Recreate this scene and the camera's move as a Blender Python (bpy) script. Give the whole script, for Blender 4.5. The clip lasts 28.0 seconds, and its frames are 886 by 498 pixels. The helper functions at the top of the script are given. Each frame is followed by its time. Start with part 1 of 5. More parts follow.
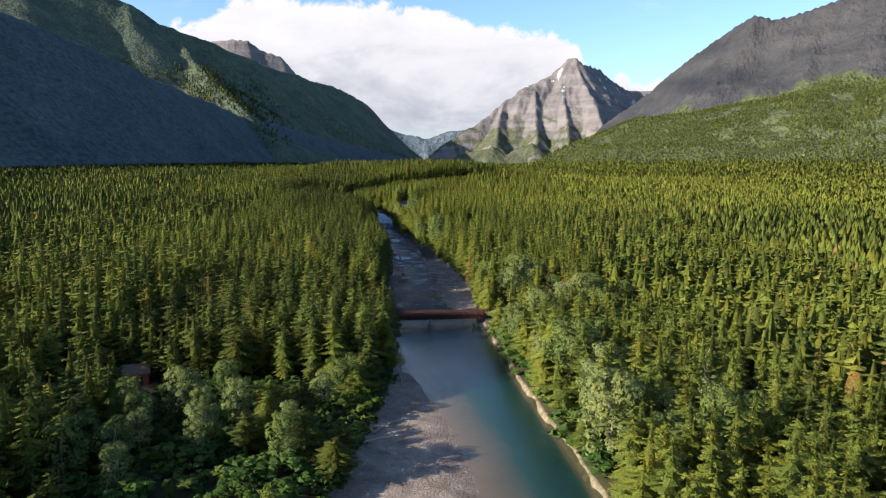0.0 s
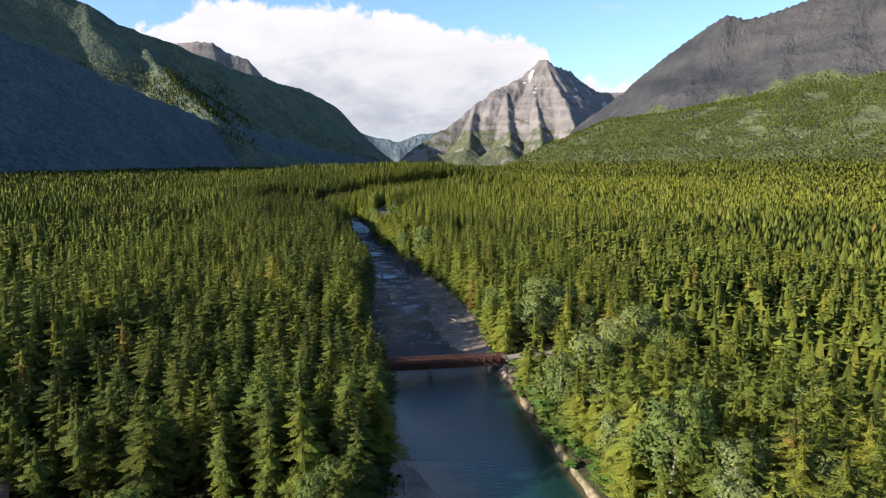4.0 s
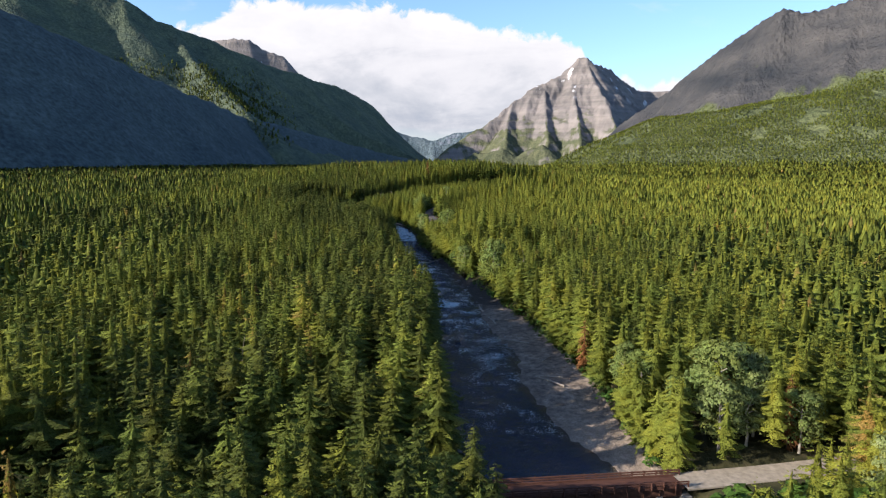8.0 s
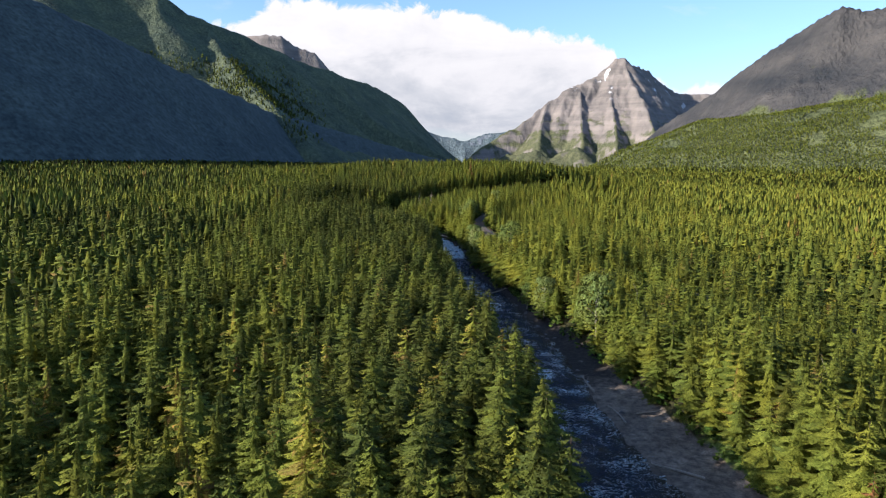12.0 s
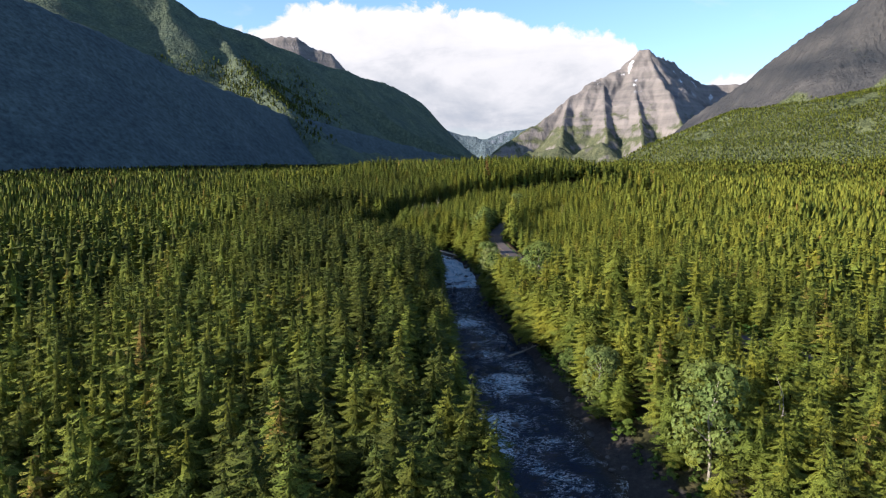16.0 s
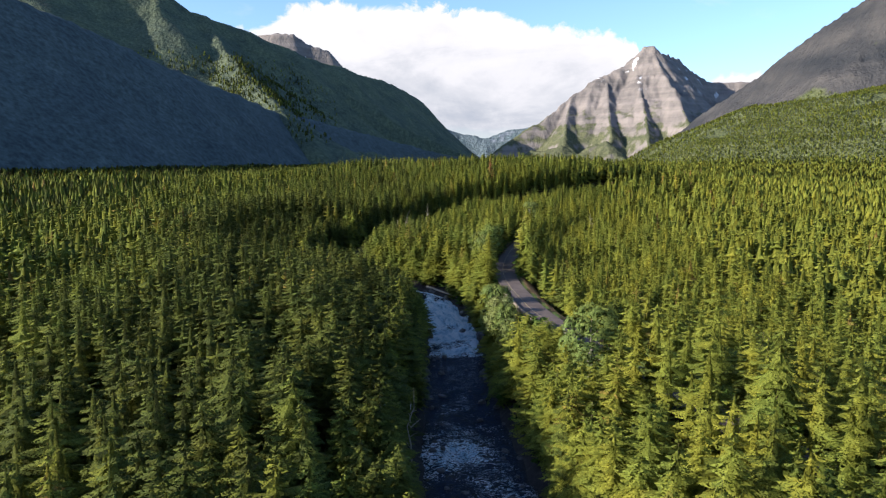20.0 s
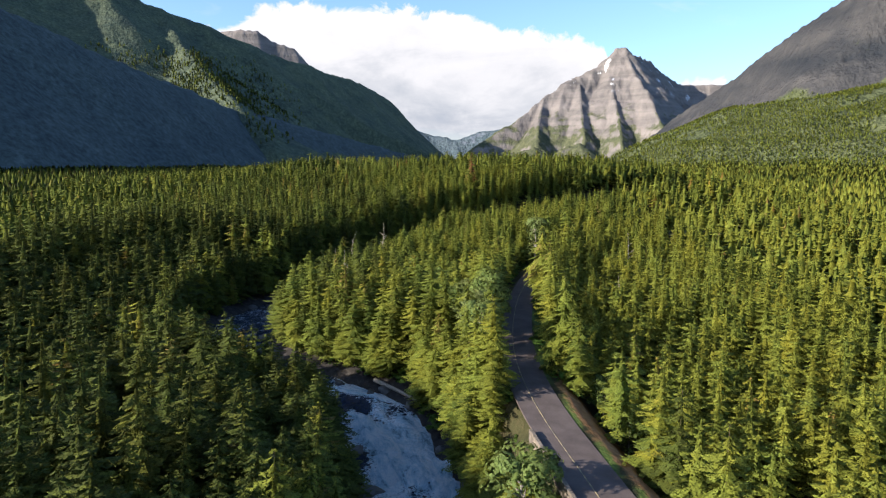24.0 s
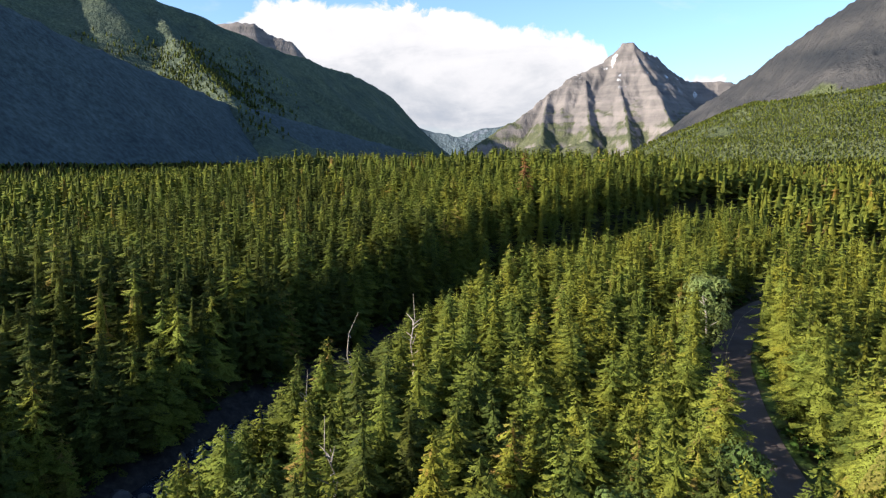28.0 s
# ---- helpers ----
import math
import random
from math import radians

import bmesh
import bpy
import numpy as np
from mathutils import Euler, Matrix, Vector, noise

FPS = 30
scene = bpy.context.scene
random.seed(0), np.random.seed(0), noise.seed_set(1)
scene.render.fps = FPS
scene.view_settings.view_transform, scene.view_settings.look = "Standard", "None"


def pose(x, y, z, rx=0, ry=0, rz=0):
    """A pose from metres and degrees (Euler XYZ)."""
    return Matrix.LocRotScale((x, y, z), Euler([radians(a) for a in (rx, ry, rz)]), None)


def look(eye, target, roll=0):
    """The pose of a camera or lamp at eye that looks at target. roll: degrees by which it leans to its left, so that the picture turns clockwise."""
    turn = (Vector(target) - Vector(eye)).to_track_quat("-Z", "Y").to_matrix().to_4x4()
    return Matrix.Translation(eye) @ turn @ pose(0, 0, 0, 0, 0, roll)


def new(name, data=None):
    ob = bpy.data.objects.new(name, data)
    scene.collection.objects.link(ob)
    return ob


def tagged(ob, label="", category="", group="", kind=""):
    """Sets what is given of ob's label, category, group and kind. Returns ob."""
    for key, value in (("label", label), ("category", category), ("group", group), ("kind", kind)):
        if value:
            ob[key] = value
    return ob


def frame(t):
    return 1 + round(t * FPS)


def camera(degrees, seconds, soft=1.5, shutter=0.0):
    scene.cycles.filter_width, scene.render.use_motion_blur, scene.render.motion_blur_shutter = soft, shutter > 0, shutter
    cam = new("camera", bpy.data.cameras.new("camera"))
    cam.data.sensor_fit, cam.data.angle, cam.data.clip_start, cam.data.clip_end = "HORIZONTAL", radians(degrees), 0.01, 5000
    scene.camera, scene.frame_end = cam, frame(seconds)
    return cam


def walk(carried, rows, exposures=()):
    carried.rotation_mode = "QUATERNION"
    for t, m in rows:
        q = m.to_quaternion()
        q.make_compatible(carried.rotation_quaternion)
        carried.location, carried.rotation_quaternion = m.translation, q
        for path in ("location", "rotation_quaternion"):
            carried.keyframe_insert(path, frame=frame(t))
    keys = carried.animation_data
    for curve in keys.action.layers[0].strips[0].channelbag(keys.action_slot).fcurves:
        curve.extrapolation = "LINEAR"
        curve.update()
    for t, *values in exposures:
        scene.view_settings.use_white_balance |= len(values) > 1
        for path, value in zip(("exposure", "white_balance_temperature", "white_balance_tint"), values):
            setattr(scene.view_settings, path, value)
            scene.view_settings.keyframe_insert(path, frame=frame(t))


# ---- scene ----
cam = camera(67.9, 28.0, soft=1.25)
METRES, EYE, TILT, LEAN, TURN = 560.0, 53.0, -7.2, 0.0, 0.0
ROWS = [
    (0.0, 0.0, 0.0, 0.0, 0.0, -0.39, -0.72),
    (0.5, -0.0025, 0.0132, 0.0014, -0.35, -0.32, -0.57),
    (1.0, -0.0049, 0.0257, 0.0025, -0.72, -0.26, -0.43),
    (1.5, -0.0067, 0.0369, 0.0036, -1.07, -0.19, -0.24),
    (2.0, -0.0085, 0.0482, 0.0048, -1.49, -0.15, -0.09),
    (2.5, -0.0096, 0.0577, 0.0058, -1.81, -0.12, 0.02),
    (3.0, -0.0112, 0.0688, 0.007, -2.17, -0.11, 0.1),
    (3.5, -0.0126, 0.0807, 0.0083, -2.44, -0.1, 0.13),
    (5.5, -0.0212, 0.1331, 0.0144, -2.39, -0.13, 0.11),
    (6.0, -0.0244, 0.1497, 0.0161, -1.98, -0.12, 0.08),
    (6.5, -0.0276, 0.1647, 0.0181, -1.44, -0.17, -0.21),
    (7.0, -0.0312, 0.181, 0.0198, -0.83, -0.19, -0.45),
    (7.5, -0.035, 0.1965, 0.0213, -0.19, -0.19, -0.58),
    (8.0, -0.0385, 0.2103, 0.0228, 0.31, -0.17, -0.71),
    (8.5, -0.0417, 0.2234, 0.0244, 0.65, -0.14, -0.74),
    (9.0, -0.0447, 0.2375, 0.0262, 0.84, -0.12, -0.76),
    (9.5, -0.0476, 0.2517, 0.0281, 0.86, -0.11, -0.87),
    (10.0, -0.0494, 0.2706, 0.0305, 0.95, -0.1, -0.89),
    (10.5, -0.0514, 0.2913, 0.0327, 1.07, -0.09, -0.92),
    (11.0, -0.055, 0.3104, 0.0345, 1.44, -0.07, -1.01),
    (11.5, -0.0605, 0.3296, 0.0363, 1.95, -0.1, -1.47),
    (12.0, -0.065, 0.347, 0.0383, 2.62, -0.16, -2.05),
    (12.5, -0.0627, 0.3617, 0.0406, 4.16, -0.11, -1.3),
    (14.5, -0.0589, 0.4308, 0.0494, 5.69, -0.37, -1.04),
    (15.0, -0.0579, 0.45, 0.0513, 5.26, -0.33, -0.96),
    (15.5, -0.0577, 0.4703, 0.0536, 4.9, -0.27, -0.87),
    (16.0, -0.0594, 0.4915, 0.0559, 4.64, -0.26, -0.93),
    (16.5, -0.0613, 0.5138, 0.0582, 4.69, -0.24, -0.97),
    (17.0, -0.0625, 0.5347, 0.0607, 4.98, -0.21, -0.87),
    (17.5, -0.064, 0.5507, 0.0636, 5.22, -0.31, -1.0),
    (18.0, -0.0649, 0.5682, 0.066, 5.41, -0.34, -1.08),
    (18.5, -0.0654, 0.5857, 0.0684, 5.44, -0.38, -1.1),
    (19.0, -0.0653, 0.6033, 0.0708, 5.34, -0.37, -1.02),
    (19.5, -0.0648, 0.6225, 0.0733, 5.08, -0.37, -1.01),
    (20.0, -0.0646, 0.6448, 0.0755, 4.72, -0.3, -0.87),
    (20.5, -0.0657, 0.6654, 0.0775, 4.28, -0.25, -0.82),
    (21.0, -0.0677, 0.6864, 0.0796, 3.87, -0.19, -0.69),
    (21.5, -0.07, 0.7069, 0.0818, 3.48, -0.16, -0.73),
    (23.5, -0.0743, 0.7893, 0.0914, 2.43, -0.09, -0.68),
    (24.0, -0.0755, 0.8115, 0.0939, 2.16, -0.07, -0.73),
    (24.5, -0.0783, 0.8343, 0.0965, 1.94, -0.06, -0.84),
    (25.0, -0.0818, 0.8577, 0.0995, 1.88, -0.05, -0.81),
    (25.5, -0.0862, 0.8823, 0.1032, 1.89, -0.06, -0.75),
    (26.0, -0.0908, 0.905, 0.1068, 1.9, -0.14, -0.9),
    (26.5, -0.0944, 0.9268, 0.1099, 1.98, -0.16, -0.86),
    (27.0, -0.0981, 0.9469, 0.1133, 2.03, -0.24, -0.91),
    (27.5, -0.1018, 0.9657, 0.1157, 2.05, -0.26, -0.89),
    (28.0, -0.1053, 0.9827, 0.1179, 2.07, -0.3, -0.96),
]
# ---- the place: a creek through conifer forest in a glacial valley; x right, y up the valley ----
EYE0 = 53.0
walk_rows = [(t, pose(0, 0, EYE, TILT, LEAN, TURN) @ pose(METRES * x, METRES * y, METRES * z, 90 + pitch, roll, yaw)) for t, x, y, z, yaw, pitch, roll in ROWS]
walk(cam, walk_rows, [(0.0, 1.08, 6220, 14), (10.0, 1.10, 6220, 14), (18.0, 1.17, 6220, 14), (23.0, 1.18, 6260, 13), (28.0, 1.18, 6320, 12)])

# ---- sky and sun ----
SUN_AZ, SUN_EL = radians(-114), radians(21.0)      # azimuth from +y towards +x
world = bpy.data.worlds.new("sky")
scene.world = world
world.use_nodes = True
wn = world.node_tree.nodes
sky = wn.new("ShaderNodeTexSky")
sky.sky_type, sky.sun_disc = "NISHITA", False
sky.sun_elevation, sky.sun_rotation = SUN_EL, SUN_AZ
sky.air_density, sky.dust_density, sky.ozone_density = 1.0, 0.7, 3.9
world.node_tree.links.new(sky.outputs[0], wn["Background"].inputs[0])
wn["Background"].inputs[1].default_value = 0.123
sun = new("sun", bpy.data.lights.new("sun", "SUN"))
sun.data.energy, sun.data.angle, sun.data.color = 5.4, radians(0.6), (1.0, 0.90, 0.74)
sun_dir = Vector((math.sin(SUN_AZ) * math.cos(SUN_EL), math.cos(SUN_AZ) * math.cos(SUN_EL), math.sin(SUN_EL)))
sun.matrix_world = look((0, 0, 300), Vector((0, 0, 300)) - sun_dir)


# ---- materials ----
class Mat:
    """A small builder of node materials."""

    def __init__(self, name, rough=0.8, spec=0.3, metal=0.0, tree=None):
        if tree is not None:
            self.t = tree
            return
        self.m = bpy.data.materials.new(name)
        self.m.use_nodes = True
        self.t = self.m.node_tree
        self.bsdf = self.t.nodes["Principled BSDF"]
        self.bsdf.inputs["Roughness"].default_value = rough
        self.bsdf.inputs["Specular IOR Level"].default_value = spec
        self.bsdf.inputs["Metallic"].default_value = metal
        self.co = None

    def n(self, kind, operation="", attribute_name="", blend_type=""):
        node = self.t.nodes.new("ShaderNode" + kind)
        if operation:
            node.operation = operation
        if attribute_name:
            node.attribute_name = attribute_name
        if blend_type:
            node.data_type, node.blend_type = "RGBA", blend_type
        return node

    def link(self, a, b):
        self.t.links.new(a, b)

    def coords(self, scale=(1, 1, 1), rot=(0, 0, 0)):
        tc = self.n("TexCoord")
        mp = self.n("Mapping")
        mp.inputs["Scale"].default_value = scale
        mp.inputs["Rotation"].default_value = rot
        self.link(tc.outputs["Object"], mp.inputs["Vector"])
        return mp.outputs[0]

    def noise(self, scale, detail=4.0, rough=0.55, vec=None, dist=0.0):
        no = self.n("TexNoise")
        no.inputs["Scale"].default_value = scale
        no.inputs["Detail"].default_value = detail
        no.inputs["Roughness"].default_value = rough
        no.inputs["Distortion"].default_value = dist
        self.link(vec if vec is not None else self.coords(), no.inputs["Vector"])
        return no.outputs["Fac"]

    def ramp(self, fac, stops):
        r = self.n("ValToRGB")
        el = r.color_ramp.elements
        while len(el) < len(stops):
            el.new(0.5)
        for e, (p, c) in zip(el, stops):
            e.position = p
            e.color = (*c, 1) if len(c) == 3 else c
        self.link(fac, r.inputs[0])
        return r.outputs[0]

    def val(self, fac, lo, hi):
        m = self.n("MapRange")
        m.inputs["From Min"].default_value, m.inputs["From Max"].default_value = lo, hi
        self.link(fac, m.inputs["Value"])
        return m.outputs[0]

    def math(self, op, a, b=None):
        m = self.n("Math", operation=op)
        for i, v in enumerate((a, b)):
            if v is None:
                continue
            if isinstance(v, (int, float)):
                m.inputs[i].default_value = v
            else:
                self.link(v, m.inputs[i])
        return m.outputs[0]

    def mix(self, fac, a, b, blend="MIX"):
        m = self.n("Mix", blend_type=blend)
        for sock, v in ((m.inputs[0], fac), (m.inputs[6], a), (m.inputs[7], b)):
            if isinstance(v, (int, float)):
                sock.default_value = v
            elif isinstance(v, tuple):
                sock.default_value = (*v, 1)
            else:
                self.link(v, sock)
        return m.outputs[2]

    def attr(self, name):
        a = self.n("Attribute", attribute_name=name)
        return a.outputs["Fac"]

    def bump(self, h, strength=0.5, dist=0.1):
        b = self.n("Bump")
        b.inputs["Strength"].default_value = strength
        b.inputs["Distance"].default_value = dist
        self.link(h, b.inputs["Height"])
        self.link(b.outputs[0], self.bsdf.inputs["Normal"])

    def color(self, c):
        if isinstance(c, tuple):
            self.bsdf.inputs["Base Color"].default_value = (*c, 1)
        else:
            self.link(c, self.bsdf.inputs["Base Color"])
        return self.m


def foliage(name, dark, mid, light, dry, per_tree, cut=0.0):
    """Needles or leaves: per_tree gives the tree's own tint, each spray varies a little about it."""
    k = Mat(name, 0.75, 0.08)
    isl = k.n("NewGeometry").outputs["Random Per Island"]
    if per_tree == "attribute":
        tint = k.attr("tint")
    else:
        tint = k.n("ObjectInfo").outputs["Random"]
    f = k.math("ADD", k.math("MULTIPLY", tint, 0.8), k.math("MULTIPLY", isl, 0.22))
    col = k.ramp(f, [(0.0, dark), (0.38, mid), (0.8, light), (0.93, light), (1.0, dry)])
    col = k.mix(0.8, col, k.ramp(k.noise(3.6, 3, 0.7), [(0.36, (0.42, 0.45, 0.45)), (0.52, (0.98, 0.98, 0.95)), (0.66, (1.36, 1.34, 1.24))]), "MULTIPLY")
    col = k.mix(0.8, col, k.ramp(k.noise(0.14, 2, 0.5), [(0.34, (0.90, 1.0, 1.15)), (0.5, (1.0, 1.0, 1.02)), (0.66, (1.14, 1.0, 0.82))]), "MULTIPLY")
    k.color(col)
    nv = k.n("VectorTransform")
    nv.vector_type, nv.convert_from, nv.convert_to = "NORMAL", "OBJECT", "WORLD"
    k.link(k.n("Attribute", attribute_name="outward").outputs["Vector"], nv.inputs[0])
    k.link(nv.outputs[0], k.bsdf.inputs["Normal"])
    tr = k.n("BsdfTranslucent")
    k.link(nv.outputs[0], tr.inputs["Normal"])
    k.link(col, tr.inputs[0])
    ms = k.n("MixShader")
    ms.inputs[0].default_value = 0.48
    out = k.t.nodes["Material Output"]
    k.link(k.bsdf.outputs[0], ms.inputs[1])
    k.link(tr.outputs[0], ms.inputs[2])
    k.link(ms.outputs[0], out.inputs[0])
    if cut:
        gaps = k.n("Math", operation="GREATER_THAN")
        gaps.inputs[1].default_value = cut
        k.link(k.noise(4.6, 2, 0.6), gaps.inputs[0])
        ms2, clear = k.n("MixShader"), k.n("BsdfTransparent")
        k.link(gaps.outputs[0], ms2.inputs[0])
        k.link(ms.outputs[0], ms2.inputs[1])
        k.link(clear.outputs[0], ms2.inputs[2])
        k.link(ms2.outputs[0], out.inputs[0])
    return k.m


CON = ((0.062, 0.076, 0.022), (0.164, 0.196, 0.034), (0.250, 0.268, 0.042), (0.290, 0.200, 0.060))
needles = foliage("conifer_needles", *CON, "object", 0.53)
needles_near = foliage("conifer_needles_near", *CON, "attribute", 0.53)
needles_stuff = foliage("conifer_needles_many", *CON, "attribute")
leaves = foliage("cottonwood_leaves", (0.120, 0.172, 0.044), (0.180, 0.232, 0.062), (0.255, 0.290, 0.100), (0.29, 0.32, 0.15), "object", 0.58)
leaves_stuff = foliage("shrub_leaves", (0.055, 0.105, 0.022), (0.080, 0.150, 0.028), (0.120, 0.175, 0.040), (0.15, 0.17, 0.05), "attribute")
dead_needles = foliage("rust_dead_needles", (0.19, 0.090, 0.036), (0.23, 0.105, 0.042), (0.26, 0.12, 0.05), (0.27, 0.15, 0.07), "object")

k = Mat("bark", 0.9, 0.15)
bark = k.color(k.ramp(k.noise(3.0, 5, vec=k.coords((4, 4, 0.6))), [(0.3, (0.055, 0.038, 0.026)), (0.7, (0.15, 0.115, 0.085))]))
k = Mat("weathered_dead_wood", 0.85, 0.2)
dead_wood = k.color(k.ramp(k.noise(2.0, 5, vec=k.coords((5, 5, 0.8))), [(0.3, (0.16, 0.13, 0.10)), (0.7, (0.40, 0.35, 0.29))]))

k = Mat("valley_ground", 0.95, 0.15)
gr, so, gs, ro = k.attr("gravel"), k.attr("soil"), k.attr("grass"), k.attr("rock_shade")
floor_c = k.ramp(k.noise(0.5, 6), [(0.3, (0.020, 0.022, 0.010)), (0.55, (0.045, 0.043, 0.018)), (0.75, (0.070, 0.055, 0.030))])
peb = k.n("TexVoronoi")
peb.inputs["Scale"].default_value = 3.2
k.link(k.coords(), peb.inputs["Vector"])
grav = k.mix(0.5, k.ramp(k.noise(0.25, 6), [(0.32, (0.150, 0.120, 0.094)), (0.55, (0.235, 0.190, 0.152)), (0.75, (0.33, 0.275, 0.225))]),
             k.ramp(peb.outputs["Color"], [(0.2, (0.55, 0.53, 0.5)), (0.8, (1.2, 1.15, 1.1))]), "MULTIPLY")
soil_c = k.ramp(k.noise(0.8, 6), [(0.3, (0.22, 0.105, 0.04)), (0.6, (0.36, 0.19, 0.085)), (0.8, (0.42, 0.27, 0.14))])
grass_c = k.ramp(k.noise(1.6, 6), [(0.3, (0.06, 0.10, 0.02)), (0.7, (0.13, 0.17, 0.04))])
edge = k.noise(0.7, 4)
c = k.mix(k.val(k.math("ADD", gs, k.math("MULTIPLY", edge, 0.5)), 0.6, 0.85), floor_c, grass_c)
c = k.mix(k.val(k.math("ADD", so, k.math("MULTIPLY", edge, 0.6)), 0.65, 0.85), c, soil_c)
c = k.mix(k.val(k.math("ADD", gr, k.math("MULTIPLY", edge, 0.4)), 0.6, 0.8), c, grav)
rock_c = k.ramp(k.noise(0.9, 7, 0.65), [(0.3, (0.018, 0.017, 0.017)), (0.55, (0.042, 0.037, 0.034)), (0.75, (0.075, 0.067, 0.06))])
c = k.mix(k.val(k.math("ADD", ro, k.math("MULTIPLY", edge, 0.5)), 0.6, 0.8), c, rock_c)
k.bump(k.noise(2.0, 6), 0.8, 0.25)
ground_mat = k.color(c)

k = Mat("creek_water", 0.08, 0.5)
fo, de = k.attr("foam"), k.attr("deep")
flow = k.n("Attribute", attribute_name="flow").outputs["Vector"]
k.bsdf.inputs["IOR"].default_value = 1.33
st = k.n("Mapping")
st.inputs["Scale"].default_value = (0.50, 0.95, 1)
k.link(flow, st.inputs["Vector"])
n1 = k.noise(1.0, 5, 0.58, st.outputs[0], 1.2)
n2 = k.noise(3.0, 5, 0.65, flow, 0.8)
n3 = k.noise(0.16, 3, 0.5, flow, 0.6)
crest = k.math("SUBTRACT", 1.0, k.math("ABSOLUTE", k.math("SUBTRACT", k.math("MULTIPLY", n1, 2.0), 1.0)))
cover = k.math("ADD", k.math("MULTIPLY", crest, 0.85), k.math("ADD", k.math("MULTIPLY", n2, 0.24), k.math("MULTIPLY", k.math("SUBTRACT", n3, 0.5), 0.34)))
fmask = k.val(k.math("ADD", cover, k.math("SUBTRACT", fo, 0.5)), 0.862, 0.955)
st2 = k.n("Mapping")
st2.inputs["Scale"].default_value = (0.55, 0.26, 1)
k.link(flow, st2.inputs["Vector"])
st3 = k.n("Mapping")
st3.inputs["Scale"].default_value = (0.45, 1.3, 1)
k.link(flow, st3.inputs["Vector"])
n4 = k.noise(1.0, 7, 0.70, st2.outputs[0], 0.4)
deepc = k.ramp(de, [(0.0, (0.135, 0.098, 0.058)), (0.35, (0.078, 0.066, 0.038)), (0.68, (0.014, 0.042, 0.030)), (1.0, (0.006, 0.030, 0.026))])
deepc = k.mix(k.val(fo, 0.02, 0.25), deepc, k.ramp(de, [(0.0, (0.050, 0.040, 0.030)), (0.35, (0.020, 0.028, 0.042)), (1.0, (0.014, 0.026, 0.055))]))
fmask = k.math("MULTIPLY", fmask, k.math("MINIMUM", 1.0, k.math("ADD", k.val(n2, 0.37, 0.50), k.val(fo, 0.62, 0.80))))
k.color(k.mix(fmask, deepc, k.mix(0.85, k.ramp(n4, [(0.33, (0.10, 0.20, 0.27)), (0.43, (0.52, 0.70, 0.79)), (0.56, (0.93, 0.96, 0.98))]), k.ramp(n2, [(0.30, (0.72, 0.82, 0.88)), (0.5, (1.0, 1.0, 1.0))]), "MULTIPLY")))
k.link(k.math("ADD", k.math("MULTIPLY", fmask, 0.6), 0.08), k.bsdf.inputs["Roughness"])
k.bump(k.math("ADD", k.math("MULTIPLY", k.math("MULTIPLY", cover, fo), 2.6), k.math("MULTIPLY", k.noise(1.1, 5, 0.65, st3.outputs[0], 0.4), k.math("ADD", 0.10, k.math("MULTIPLY", fo, 1.7)))), 1.0, 0.9)
water_mat = k.m

k = Mat("asphalt", 0.9, 0.25)
asphalt = k.color(k.mix(0.6, k.ramp(k.noise(0.35, 5), [(0.3, (0.070, 0.055, 0.051)), (0.7, (0.118, 0.094, 0.086))]), k.ramp(k.noise(14, 2), [(0.3, (0.7, 0.7, 0.7)), (0.7, (1.2, 1.2, 1.2))]), "MULTIPLY"))
k = Mat("gravel_lane", 0.95, 0.15)
lane_mat = k.color(k.ramp(k.noise(0.9, 6), [(0.3, (0.20, 0.17, 0.13)), (0.7, (0.34, 0.29, 0.23))]))
k = Mat("grassy_cut_bank", 0.95, 0.1)
bank_mat = k.color(k.ramp(k.noise(0.8, 6), [(0.3, (0.085, 0.080, 0.035)), (0.5, (0.19, 0.155, 0.09)), (0.72, (0.30, 0.25, 0.18))]))
k = Mat("faded_yellow_paint", 0.8, 0.3)
yellow = k.color(k.ramp(k.noise(1.5, 5), [(0.40, (0.10, 0.085, 0.065)), (0.70, (0.34, 0.27, 0.14))]))
k = Mat("red_brown_timber", 0.85, 0.2)
timber = k.color(k.ramp(k.noise(1.5, 6, vec=k.coords((0.4, 5, 5))), [(0.3, (0.050, 0.022, 0.016)), (0.7, (0.110, 0.050, 0.034))]))
k = Mat("rusted_steel_girder", 0.75, 0.3, 0.3)
rust = k.color(k.ramp(k.noise(1.2, 6), [(0.3, (0.045, 0.022, 0.016)), (0.7, (0.12, 0.055, 0.034))]))
k = Mat("weathered_concrete", 0.9, 0.2)
k.bump(k.noise(3, 5), 0.4, 0.05)
concrete = k.color(k.ramp(k.noise(0.8, 6), [(0.3, (0.13, 0.12, 0.105)), (0.7, (0.26, 0.245, 0.22))]))
k = Mat("grey_tan_rock", 0.9, 0.2)
k.bump(k.noise(1.4, 6), 0.7, 0.2)
rock_mat = k.color(k.mix(0.5, k.ramp(k.noise(0.9, 6), [(0.3, (0.095, 0.080, 0.066)), (0.7, (0.25, 0.21, 0.172))]), k.ramp(k.n("ObjectInfo").outputs["Random"], [(0.0, (0.6, 0.6, 0.6)), (1.0, (1.2, 1.15, 1.05))]), "MULTIPLY"))
k = Mat("wet_dark_rock", 0.45, 0.4)
k.bump(k.noise(1.2, 6), 0.8, 0.25)
